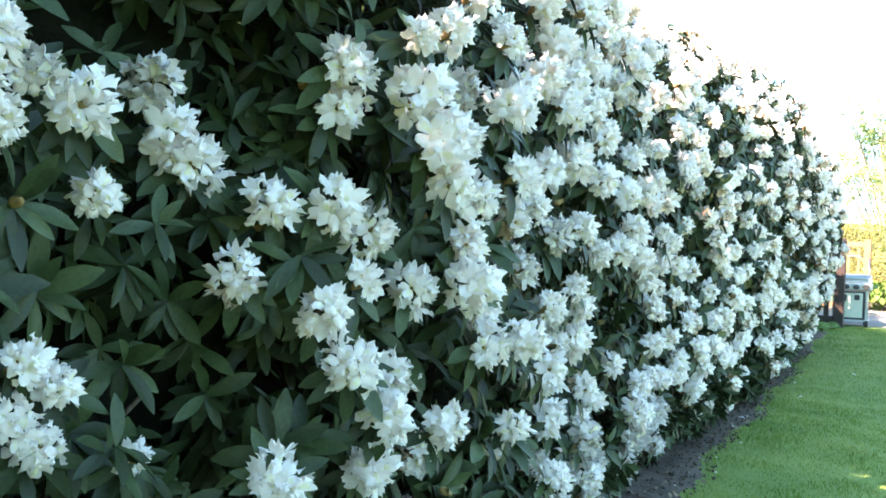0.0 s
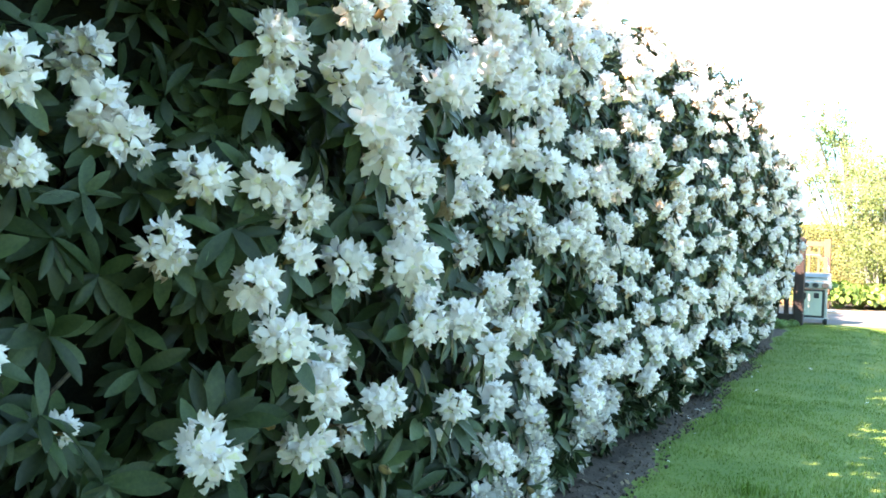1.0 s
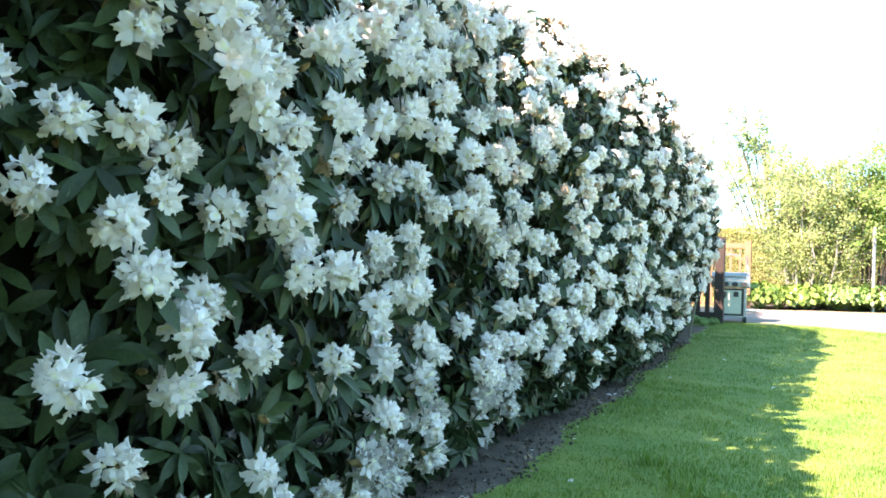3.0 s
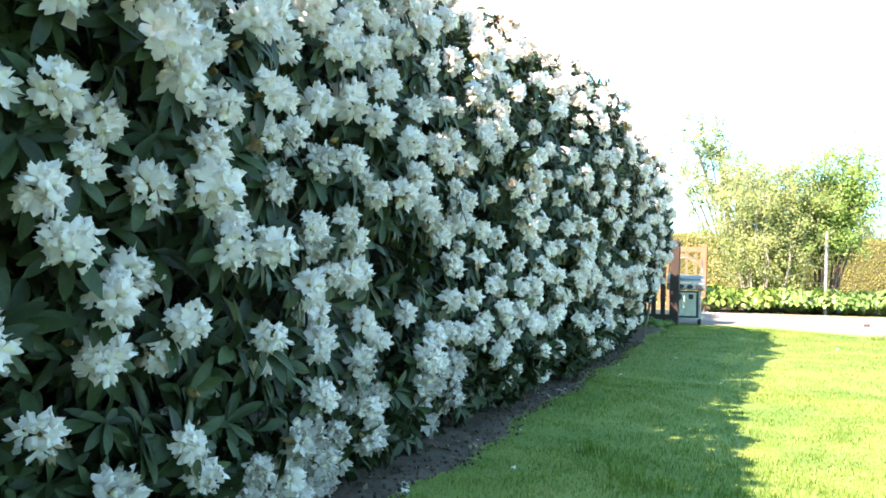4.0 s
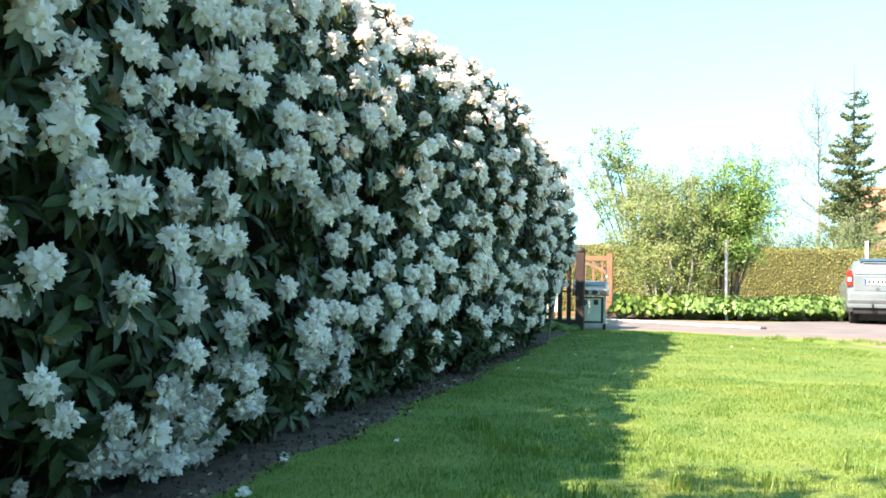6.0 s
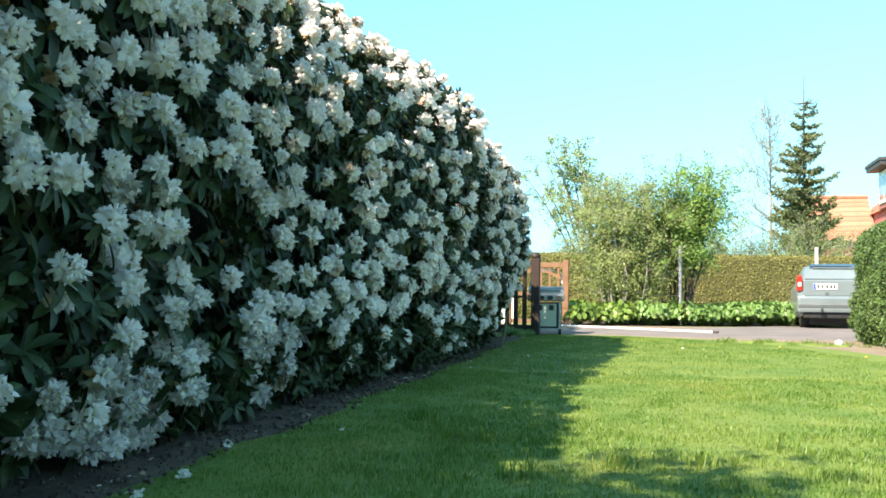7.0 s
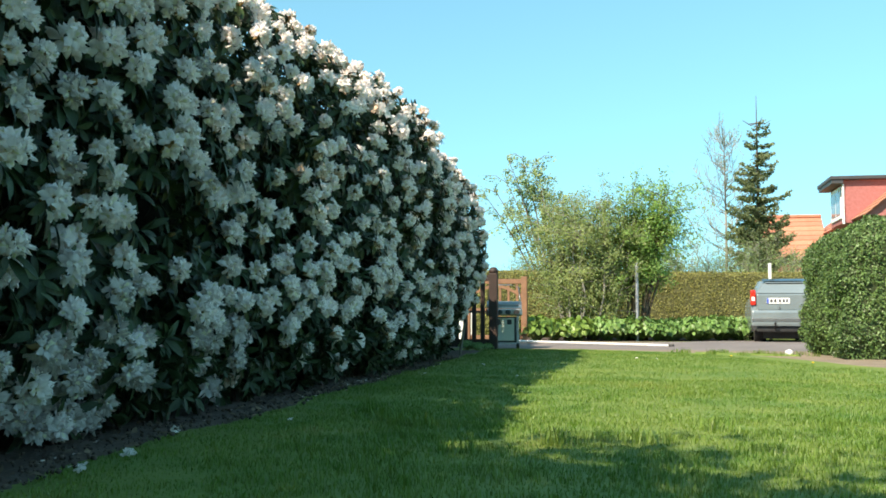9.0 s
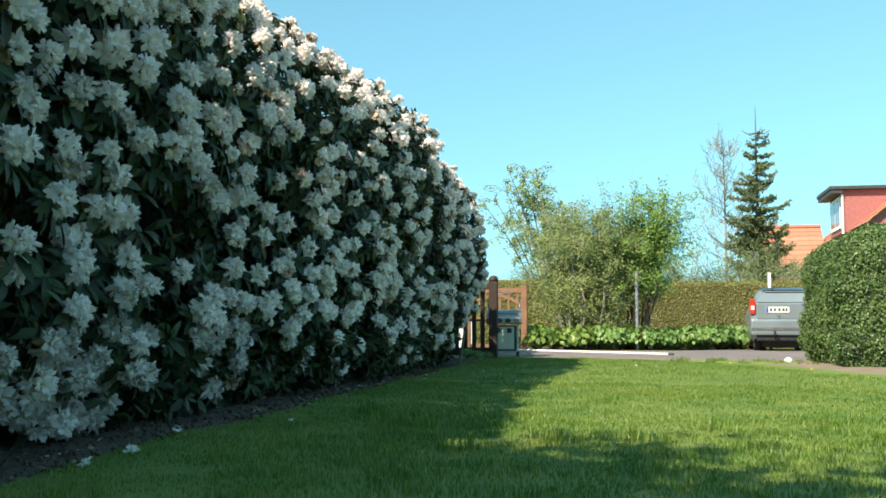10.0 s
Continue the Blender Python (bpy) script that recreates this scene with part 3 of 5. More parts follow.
def leaf_matrices(base, ax, count, lo, hi, size, rng, sink=0.05):
    """Whorls of leaves round shoot tips."""
    n = len(base)
    a = np.repeat(ax, count, 0)
    b = np.repeat(base, count, 0)
    e1 = unit(np.cross(a, np.array([0.31, 0.2, 0.93])))
    e2 = np.cross(a, e1)
    ph = np.tile(np.arange(count) * 2.39996, n) + np.repeat(rng.uniform(0, 6.28, n), count) + rng.normal(0, 0.2, n * count)
    th = rng.uniform(lo, hi, n * count)
    d = np.cos(th)[:, None] * a + np.sin(th)[:, None] * (np.cos(ph)[:, None] * e1 + np.sin(ph)[:, None] * e2)
    d[:, 2] -= 0.32
    d = unit(d)
    nrm = a + 0.25 * np.array([0, 0, 1.0]) + rng.normal(0, 0.25, d.shape)
    x = unit(np.cross(d, nrm))
    z = np.cross(x, d)
    L = (rng.uniform(0.75, 1.2, n * count) * np.repeat(size, count))[:, None]
    m = np.zeros((n * count, 4, 4))
    m[:, :3, 0], m[:, :3, 1], m[:, :3, 2] = x * L * rng.uniform(0.85, 1.15, (n * count, 1)), d * L, z * L
    m[:, :3, 3] = b - a * rng.uniform(0, sink, (n * count, 1))
    m[:, 3, 3] = 1
    return m


ly, ls = RNG.uniform(-6.8, 16.7, 4700), RNG.uniform(0.02, 1.0, 4700)
ey, es = RNG.uniform(-4.6, -2.2, 150), RNG.uniform(0.04, 0.8, 150)
ly, ls = np.r_[ly, ey], np.r_[ls, es]
lp, ln = hedge_point(ly, ls), hedge_normal(ly, ls)
la = unit(ln + np.array([0.05, -0.05, 0.30]) + RNG.normal(0, 0.34, ln.shape))
lp = lp + ln * RNG.uniform(-0.30, -0.03, (len(lp), 1))
# more shoots at the near end, and dark hollows between them
ny_, nz_ = RNG.uniform(-4.3, -3.1, 115), RNG.uniform(0.45, 1.75, 115)
ns_ = hedge_s(ny_, nz_)
np_, nn_ = hedge_point(ny_, ns_), hedge_normal(ny_, ns_)
ly, lp, ln = np.r_[ly, ny_], np.r_[lp, np_ + nn_ * RNG.uniform(-0.10, 0.04, (115, 1))], np.r_[ln, nn_]
la = np.r_[la, unit(nn_ + np.array([0.1, -0.25, 0.25]) + RNG.normal(0, 0.3, nn_.shape))]
HOLLOWS = ((-3.25, 1.14, 0.19), (-3.2, 1.92, 0.25), (-3.55, 1.98, 0.17), (-3.55, 1.47, 0.13), (-3.62, 0.98, 0.09), (-3.38, 1.62, 0.08), (-2.9, 0.70, 0.14), (-3.5, 2.15, 0.2), (-1.2, 0.48, 0.16), (-0.2, 0.3, 0.2))


def in_hollow(p, share):
    gone = np.zeros(len(p), bool)
    for hy, hz, hr in HOLLOWS:
        gone |= (p[:, 1] - hy) ** 2 + (p[:, 2] - hz) ** 2 < hr * hr
    gaps = np.array([noise.noise((y * 3.2, z * 3.2, 2.0)) + 0.5 * noise.noise((y * 7.1, z * 7.1, 6.0)) for y, z in p[:, 1:]])
    gone |= (gaps < -0.20) & (p[:, 2] > 0.35)
    return gone & (RNG.random(len(p)) < share)


stays = ~in_hollow(lp, 0.92)
ly, lp, ln, la = ly[stays], lp[stays], ln[stays], la[stays]
dy = np.r_[RNG.uniform(-4.8, -1.8, 900), RNG.uniform(-4.7, -3.1, 700), RNG.uniform(-1.8, 12.4, 1100)]
ds = RNG.uniform(0.02, 0.9, len(dy))
dp, dn = hedge_point(dy, ds), hedge_normal(dy, ds)
dp = dp - dn * RNG.uniform(0.25, 0.6, (len(dp), 1))
stays = ~in_hollow(dp, 0.75)
dp, dn = dp[stays], dn[stays]
da = unit(dn + RNG.normal(0, 0.5, dn.shape))
fy, fs = RNG.uniform(-3.5, 12.4, 900), RNG.uniform(0.015, 0.13, 900)
fp, fn = hedge_point(fy, fs), hedge_normal(fy, fs)
fp = fp + fn * RNG.uniform(-0.16, 0.04, (len(fp), 1))
fp[:, 2] = np.maximum(fp[:, 2], 0.10)
# shoots stand back behind the heads of bloom
for shoots, normals in ((lp, ln), (fp, fn)):
    for b in head_at[(head_at[:, 1] < 1.5)]:
        near = np.linalg.norm(shoots - b, axis=1) < 0.15
        shoots[near] -= normals[near] * 0.16
fa = unit(fn * np.array([1, 1, 0.3]) + RNG.normal(0, 0.35, fn.shape) + np.array([0, 0, -0.15]))
leaf_m = np.concatenate([
    leaf_matrices(fp, fa, 8, 0.5, 1.5, np.full(len(fp), 0.115), RNG),
    leaf_matrices(head_at - axis * 0.055, axis, 8, 1.15, 1.75, np.full(len(head_at), 0.13), RNG),
    leaf_matrices(lp, la, 9, 0.75, 1.65, RNG.uniform(0.112, 0.15, len(lp)), RNG),
    leaf_matrices(dp, da, 8, 0.5, 1.7, np.full(len(dp), 0.125), RNG, 0.1),
    leaf_matrices(lp[::2] - ln[::2] * 0.15, unit(la[::2] + RNG.normal(0, 0.5, la[::2].shape)), 5, 0.6, 1.8, np.full(len(lp[::2]), 0.12), RNG, 0.12)])
mine = leaf_m[:, :3, 3]
close = (mine[:, 1] > -3.75) & (mine[:, 1] < -2.55) & (mine[:, 2] > 0.6) & (mine[:, 2] < 2.0) & (mine[:, 0] > bulge(mine[:, 1]) - 0.12)
picked = np.flatnonzero(close)[:300]
rest = np.setdiff1d(np.arange(len(leaf_m)), picked)
V, F = spread_copies(LV, LF, leaf_m[rest])
part("foliage", grid_mesh("foliage", V, F, [M_LEAF], smooth=True), None, hedge, "glossy dark green leathery leaves", kind="stuff")
leaf_mesh = grid_mesh("leaf", LV, LF, [M_LEAF_OBJ], smooth=True)
for k in picked:
    part("leaf", leaf_mesh, None, hedge, at=Matrix(leaf_m[k].tolist()))

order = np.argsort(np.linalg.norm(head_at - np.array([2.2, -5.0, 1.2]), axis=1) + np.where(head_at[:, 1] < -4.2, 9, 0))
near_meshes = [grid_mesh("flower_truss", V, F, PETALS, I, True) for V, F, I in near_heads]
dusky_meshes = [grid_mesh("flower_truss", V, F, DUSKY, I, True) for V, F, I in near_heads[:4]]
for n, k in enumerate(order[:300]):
    # low heads mostly get duller petals: part age, part shade in the colour
    dulled = RNG.random() < (0.92 if head_at[k, 2] < 0.55 else 0.12)
    part("flower_truss", dusky_meshes[n % 4] if dulled else near_meshes[n % len(near_meshes)], None, hedge, at=Matrix(head_m[k].tolist()))
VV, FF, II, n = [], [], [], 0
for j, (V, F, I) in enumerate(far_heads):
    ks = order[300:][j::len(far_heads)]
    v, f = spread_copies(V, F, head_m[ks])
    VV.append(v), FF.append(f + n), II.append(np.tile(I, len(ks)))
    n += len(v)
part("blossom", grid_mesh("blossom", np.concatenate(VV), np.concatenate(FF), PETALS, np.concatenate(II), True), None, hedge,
     "white flower heads with cream throats", kind="stuff")

# closed buds on some bare shoots
bm = bmesh.new()
bmesh.ops.create_uvsphere(bm, u_segments=8, v_segments=6, radius=0.5)
for v in bm.verts:
    v.co.x *= 0.028 * (1 - 0.5 * v.co.z)
    v.co.y *= 0.028 * (1 - 0.5 * v.co.z)
    v.co.z *= 0.05
bud_mesh = bpy.data.meshes.new("bud")
bm.to_mesh(bud_mesh)
bm.free()
bud_mesh.materials.append(M_SCALE)
pink_bud = bud_mesh.copy()
pink_bud.materials[0] = M_BUD
for k in np.flatnonzero((ly < 0.5) & (ly > -4.2) & (RNG.random(len(ly)) < 0.10)):
    m = frames_from(lp[k:k + 1] + la[k:k + 1] * 0.015, la[k:k + 1], np.array([[0.2, 0.5, 0.1]]), [1.0])[0]
    part("bud", pink_bud if RNG.random() < 0.35 else bud_mesh, None, hedge, at=Matrix(m.tolist()))


# ---- lawn grass, petals, small things on the ground ----
def lawn_right(y):
    return np.interp(y, [-2, 3.5, 6.7, 8.7, 11.4, 13.3, 14.7], [8, 6.6, 5.75, 5.05, 4.4, 3.4, 1.5])


def soil_edge(y):
    return 0.70 - 0.052 * y + 0.05 * np.sin(y * 2.1) + 0.03 * np.sin(y * 5.3 + 1)


def blades(count, y0, y1, height, rng):
    y = rng.uniform(y0, y1, count)
    lo, hi = soil_edge(y) - 0.05, np.minimum(lawn_right(y) + 0.22, 8.2)
    x = lo + (hi - lo) * rng.random(count)
    tuft = np.array([noise.noise((a * 3.1, b * 3.1, 0)) + 0.6 * noise.noise((a * 0.8, b * 0.8, 9)) for a, b in zip(x, y)])
    h = height * np.clip(0.85 + 0.75 * tuft + rng.normal(0, 0.2, count), 0.25, 1.9)
    ph = rng.uniform(0, 6.283, count)
    side = np.stack([np.cos(ph), np.sin(ph), np.zeros(count)], -1)
    lean = np.stack([-np.sin(ph), np.cos(ph), np.zeros(count)], -1) * (h * rng.uniform(0.1, 0.8, count))[:, None]
    w = (0.0022 + 0.0012 * rng.random(count)) * (height / 0.035) ** 0.8
    p = np.stack([x, y, ground_z(x, y) - 0.004], -1)
    up = np.array([0, 0, 1.0]) * h[:, None]
    V = np.stack([p - side * w[:, None], p + side * w[:, None], p + lean * 0.35 + up * 0.6 + side * w[:, None] * 0.8,
                  p + lean * 0.35 + up * 0.6 - side * w[:, None] * 0.8, p + lean + up + side * w[:, None] * 0.1, p + lean + up - side * w[:, None] * 0.1], 1)
    b = (np.arange(count) * 6)[:, None]
    F = np.concatenate([b + np.array([[0, 1, 2, 3]]), b + np.array([[3, 2, 4, 5]])])
    return V.reshape(-1, 3), F


VV, FF, n = [], [], 0
for count, y0, y1, height in ((95000, -2.6, 1.0, 0.027), (75000, 1.0, 5.0, 0.026), (60000, 5.0, 14.6, 0.028)):
    v, f = blades(count, y0, y1, height, RNG)
    VV.append(v), FF.append(f + n)
    n += len(v)
grass = new("grass", grid_mesh("grass", np.concatenate(VV), np.concatenate(FF), [M_GRASS]))
tagged(grass, "short green and yellowish mown grass blades", "grass", kind="stuff")

# taller tufts of coarse grass
VERGE_TUFTS = [(3.7 + 1.9 * k / 15 + 0.25 * math.sin(k * 5.1), 13.2 - 0.9 * k / 15 + 0.3 * math.sin(k * 3.7)) for k in range(16)]
for x, y in [(1.55, 0.35), (1.75, 0.1), (3.0, -0.35), (2.2, -0.9), (1.3, 0.9), (2.6, -0.5), (3.4, 0.3)] + VERGE_TUFTS:
    k = 45
    p = np.column_stack([x + RNG.normal(0, 0.06, k), y + RNG.normal(0, 0.06, k), np.zeros(k)])
    V, F = [], []
    for q in p:
        a, h = RNG.uniform(0, 6.28), RNG.uniform(0.05, 0.11)
        s, l = np.array([math.cos(a), math.sin(a), 0]) * 0.003, np.array([-math.sin(a), math.cos(a), 0]) * h * RNG.uniform(0.2, 0.7)
        b = len(V)
        V += [q - s, q + s, q + l * 0.4 + s + (0, 0, h * 0.65), q + l * 0.4 - s + (0, 0, h * 0.65), q + l + (0, 0, h) + s * 0.1, q + l + (0, 0, h) - s * 0.1]
        F += [(b, b + 1, b + 2, b + 3), (b + 3, b + 2, b + 4, b + 5)]
    tagged(new("grass_tuft", mesh_of("grass_tuft", V, F, [M_GRASS])), "taller coarse tuft of green grass in the lawn", "grass tuft", "grass tufts", "stuff")

# crumbs of soil
k = 2600
y = RNG.uniform(-3.2, 9.5, k)
x = soil_edge(y) + 0.02 - np.abs(RNG.normal(0, 0.30, k))
m = frames_from(np.column_stack([x, y, np.full(k, 0.026)]), unit(RNG.normal(size=(k, 3))), RNG.normal(size=(k, 3)), 0.004 + 0.015 * RNG.random(k) ** 2.5)
V, F = spread_copies(np.array([(1, 0, 0), (-0.8, 0.2, 0), (0, 0.9, 0.1), (0.1, -1, 0), (0, 0, 0.8), (0.1, 0, -0.7)]),
                     np.array([(0, 2, 4), (2, 1, 4), (1, 3, 4), (3, 0, 4), (2, 0, 5), (1, 2, 5), (3, 1, 5), (0, 3, 5)]), m)
crumbs = new("soil_crumbs", grid_mesh("soil_crumbs", V, F, [material("soil_crumb", (0.035, 0.023, 0.018), (0.14, 0.098, 0.075), 8, 0.95, 0, 60, spread=0.4)]))
tagged(crumbs, "small loose crumbs of brown soil", "soil", kind="stuff")

# dead leaves and scraps on the soil
k = 520
y = RNG.uniform(-3.2, 9.5, k)
x = soil_edge(y) - np.abs(RNG.normal(0, 0.22, k))
P = np.column_stack([x, y, 0.030 + RNG.uniform(0, 0.012, k)])
m = frames_from(P, unit(np.array([0, 0, 1.0]) + RNG.normal(0, 0.35, (k, 3))), RNG.normal(size=(k, 3)), RNG.uniform(0.02, 0.075, k))
V, F = spread_copies(np.array([(-0.22, 0, 0.03), (0, 0.5, -0.02), (0.22, 0, 0.05), (0, -0.5, 0.0)]), np.array([(0, 3, 2, 1)]), m)
litter = new("leaf_litter", grid_mesh("leaf_litter", V, F, [material("dead_leaf", (0.05, 0.032, 0.02), (0.22, 0.15, 0.09), 9, 0.8, 0, 60, spread=0.5)]))
tagged(litter, "scattered brown dead leaves on the bare soil", "leaf litter", kind="stuff")

# fallen corollas
fallen = [grid_mesh("fallen_flower", *flower_mesh(3, 4, np.random.default_rng(90 + k))[:2], [M_PETAL], smooth=True) for k in range(3)]


def fallen_flower(x, y, z, size, k):
    ob = new("fallen_flower", fallen[k % 3])
    ob.matrix_basis = pose(x, y, z, RNG.uniform(150, 205), RNG.uniform(-22, 22), RNG.uniform(0, 360)) @ Matrix.Diagonal((size, size, size * 0.6, 1))
    return tagged(ob, "wilted white flower fallen on the ground", "fallen flower", "fallen flowers")


SPOTS = [(0.60, -0.49, 1.2), (0.81, -1.33, 1.4), (0.77, -1.25, 1.0), (0.85, -1.75, 1.5), (0.80, -1.72, 1.2), (0.97, 0.21, 0.8), (0.67, 5.12, 1.2), (0.42, 3.5, 1.2),
         (0.45, 3.6, 1.0), (0.50, 3.85, 1.0), (0.95, 7.4, 1.0), (1.7, 5.0, 0.8), (2.9, 10.3, 1.0), (3.2, 10.1, 1.0), (0.66, -0.62, 1.0)]
for k, (x, y, size) in enumerate(SPOTS):
    fallen_flower(x, y, 0.025 if x < soil_edge(y) else 0.015, size * 0.6, k)
for k in range(34):
    y = RNG.uniform(-1.9, 8)
    fallen_flower(soil_edge(y) + RNG.normal(-0.06, 0.13), y, 0.025, RNG.uniform(0.18, 0.4), k)
for x, y in ((4.35, 10.6), (5.2, 8.4)):
    bm = bmesh.new()
    bmesh.ops.create_uvsphere(bm, u_segments=10, v_segments=6, radius=0.019, matrix=Matrix.Translation((0, 0, 0.055)) @ Matrix.Diagonal((1, 1, 0.45, 1)))
    dandelion = thing("dandelion", pose(x, y, 0), "yellow dandelion flower in the lawn", "dandelion", "dandelions")
    part("flower", bm, M_YELLOW, dandelion, smooth=True)
    part("stalk", rod((0, 0, 0), (0, 0, 0.05), 0.003, 6), M_GRASS, dandelion)
bm = bmesh.new()
bmesh.ops.create_icosphere(bm, subdivisions=2, radius=0.1)
for v in bm.verts:
    v.co = Vector((v.co.x * 0.95, v.co.y, v.co.z * 0.75)) * (1 + 0.12 * noise.noise(v.co * 14))
me = bpy.data.meshes.new("white_stone")
bm.to_mesh(me)
me.materials.append(M_WHITE)
stone = new("white_stone", me)
stone.matrix_basis = pose(5.45, 12.3, 0.06) @ Matrix.Scale(0.75, 4)
tagged(stone, "pale whitish stone beside the clipped hedge", "stone")


# ---- foliage builders ----
SPRIG_V = np.array([(-0.30, 0, 0.02), (0, 0.5, -0.03), (0.30, 0, 0.02), (0, -0.5, -0.06)])
SPRIG_F = np.array([(0, 3, 2, 1)])


def leaves_mesh(name, pos, normal, size, mat, rng, wild=0.6):
    n = len(pos)
    m = frames_from(pos, unit(normal + rng.normal(0, wild, (n, 3))), rng.normal(size=(n, 3)), size)
    v, f = spread_copies(SPRIG_V, SPRIG_F, m)
    return grid_mesh(name, v, f, [mat])


def clipped_hedge(name, x0, y0, x1, y1, h, mat, core_mat, label, leaf, count, round_=0.25, wob=0.06, h2=None):
    """A sheared hedge: a rough inner body, and small leaves standing off its skin."""
    ob = thing(name, pose((x0 + x1) / 2, (y0 + y1) / 2, float(ground_z(0, (y0 + y1) / 2))), label, "clipped hedge")
    hx, hy = (x1 - x0) / 2, (y1 - y0) / 2
    h2 = h if h2 is None else h2

    def skin(p):
        """Pull a point of a box on to the rounded, slightly uneven skin."""
        q = p.copy()
        top = np.interp(q[:, 0], [-hx, hx], [h, h2])
        q[:, 2] *= top
        k = np.clip((q[:, 2] - (top - round_)) / round_, 0, 1)
        inset = round_ * (1 - np.sqrt(np.clip(1 - k * k * 0.96, 0, 1)))
        foot = 0.12 * np.clip(1 - q[:, 2] / 0.35, 0, 1)
        q[:, 0] -= np.sign(q[:, 0]) * (inset + foot) * (np.abs(q[:, 0]) / hx)
        q[:, 1] -= np.sign(q[:, 1]) * (inset + foot) * (np.abs(q[:, 1]) / hy)
        d = np.array([noise.noise(Vector(v) * 1.3) * wob + noise.noise(Vector(v) * 4.5) * wob * 0.5 + noise.noise(Vector(v) * 11) * wob * 0.35 for v in q])
        return q + unit(q - np.array([0, 0, h * 0.45])) * d[:, None]
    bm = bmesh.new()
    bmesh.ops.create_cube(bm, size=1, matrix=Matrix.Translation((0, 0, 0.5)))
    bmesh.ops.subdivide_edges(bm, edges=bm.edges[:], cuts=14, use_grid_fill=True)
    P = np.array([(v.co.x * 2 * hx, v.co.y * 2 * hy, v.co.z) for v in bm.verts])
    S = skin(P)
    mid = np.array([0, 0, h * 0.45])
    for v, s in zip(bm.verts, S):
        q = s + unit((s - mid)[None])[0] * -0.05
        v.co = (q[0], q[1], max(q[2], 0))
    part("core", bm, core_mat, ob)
    # skin leaves on the four faces and the top
    areas = np.array([2 * hx * h, 2 * hx * h * 0.4, 2 * hy * h, 2 * hy * h, 4 * hx * hy])
    which = RNG.choice(5, count, p=areas / areas.sum())
    u, v = RNG.uniform(-1, 1, count), RNG.uniform(0, 1, count)
    P, N = np.zeros((count, 3)), np.zeros((count, 3))
    for k, (fx, fy, nrm) in enumerate(((None, -hy, (0, -1, 0.2)), (None, hy, (0, 1, 0.2)), (-hx, None, (-1, 0, 0.2)), (hx, None, (1, 0, 0.2)), (None, None, (0, 0, 1)))):
        w = which == k
        if k < 2:
            P[w] = np.column_stack([u[w] * hx, np.full(w.sum(), fy), v[w]])
        elif k < 4:
            P[w] = np.column_stack([np.full(w.sum(), fx), u[w] * hy, v[w]])
        else:
            P[w] = np.column_stack([u[w] * hx, (2 * v[w] - 1) * hy, np.ones(w.sum())])
        N[w] = nrm
    S = skin(P) + unit(N) * RNG.uniform(-0.06, 0.035, (count, 1))
    part("foliage", leaves_mesh("foliage", S, N, RNG.uniform(0.7, 1.3, count) * leaf, mat, RNG, 0.75), None, ob, kind="stuff")
    return ob


def branchy(root, height, spread_, stems, twigs, rng, lean=(0, 0), r0=0.05, start=0.1, bare=0.28):
    """Limbs that fork from the ground; returns limbs and the points along the twigs."""
    limbs, tips = [], []
    for s in range(stems):
        a = rng.uniform(0, 6.283)
        out = rng.uniform(0.2, 1.0) * spread_
        top = np.array([math.cos(a) * out, math.sin(a) * out * 0.7, height * rng.uniform(0.72, 1.0) * (1 - 0.22 * (out / spread_) ** 2)]) + np.array([lean[0], lean[1], 0])
        b = np.array([math.cos(a), math.sin(a), 0]) * start * rng.uniform(0.3, 1)
        path = [b + (top - b) * np.array([w ** 1.3, w ** 1.3, w]) + rng.normal(0, 0.03 * height * w, 3) * (0 < w < 1) for w in np.linspace(0, 1, 6)]
        limbs.append((path, list(np.linspace(r0, r0 * 0.15, 6))))
        for t in range(twigs):
            w = rng.uniform(bare, 0.98)
            k = min(int(w * 5), 4)
            p = path[k] * (1 - (w * 5 - k)) + path[k + 1] * (w * 5 - k)
            d = unit(np.array([rng.normal(), rng.normal(), rng.uniform(-0.1, 1.1)]))
            L = height * rng.uniform(0.10, 0.24)
            e = p + d * L
            m = (p + e) / 2 + rng.normal(0, 0.03, 3)
            limbs.append(([p, m, e], [r0 * 0.22, r0 * 0.14, r0 * 0.06]))
            tips += [p + (e - p) * f + rng.normal(0, 0.03 * height ** 0.5, 3) for f in np.linspace(0.25, 1.05, 9)]
    return [([root + np.asarray(q) for q in l], r) for l, r in limbs], np.array(tips) + root


def tree(name, x, y, height, spread_, stems, twigs, per, leaf, mat, label, category, seed, r0=0.05, start=0.12, scatter=0.16, droop=0.0, bark=None, lean=(0, 0), bare=0.28):
    rng = np.random.default_rng(seed)
    z = float(ground_z(x, y))
    ob = thing(name, pose(x, y, z), label, category)
    limbs, tips = branchy(np.zeros(3), height, spread_, stems, twigs, rng, lean, r0, start, bare)
    part("trunk", tubes_mesh("trunk", limbs, bark or M_BARK, 5), None, ob, "brown forked stems")
    p = np.repeat(tips, per, 0)
    p = p + rng.normal(0, scatter, p.shape)
    p[:, 2] -= np.abs(rng.normal(0, droop, len(p))) if droop else 0
    p = p[p[:, 2] > 0.25]
    n = unit(p - np.array([0, 0, height * 0.4])) + np.array([0, -0.2, 0.5])
    part("crown", leaves_mesh("crown", p, n, rng.uniform(0.6, 1.3, len(p)) * leaf, mat, rng, 0.8), None, ob, kind="stuff")
    return ob


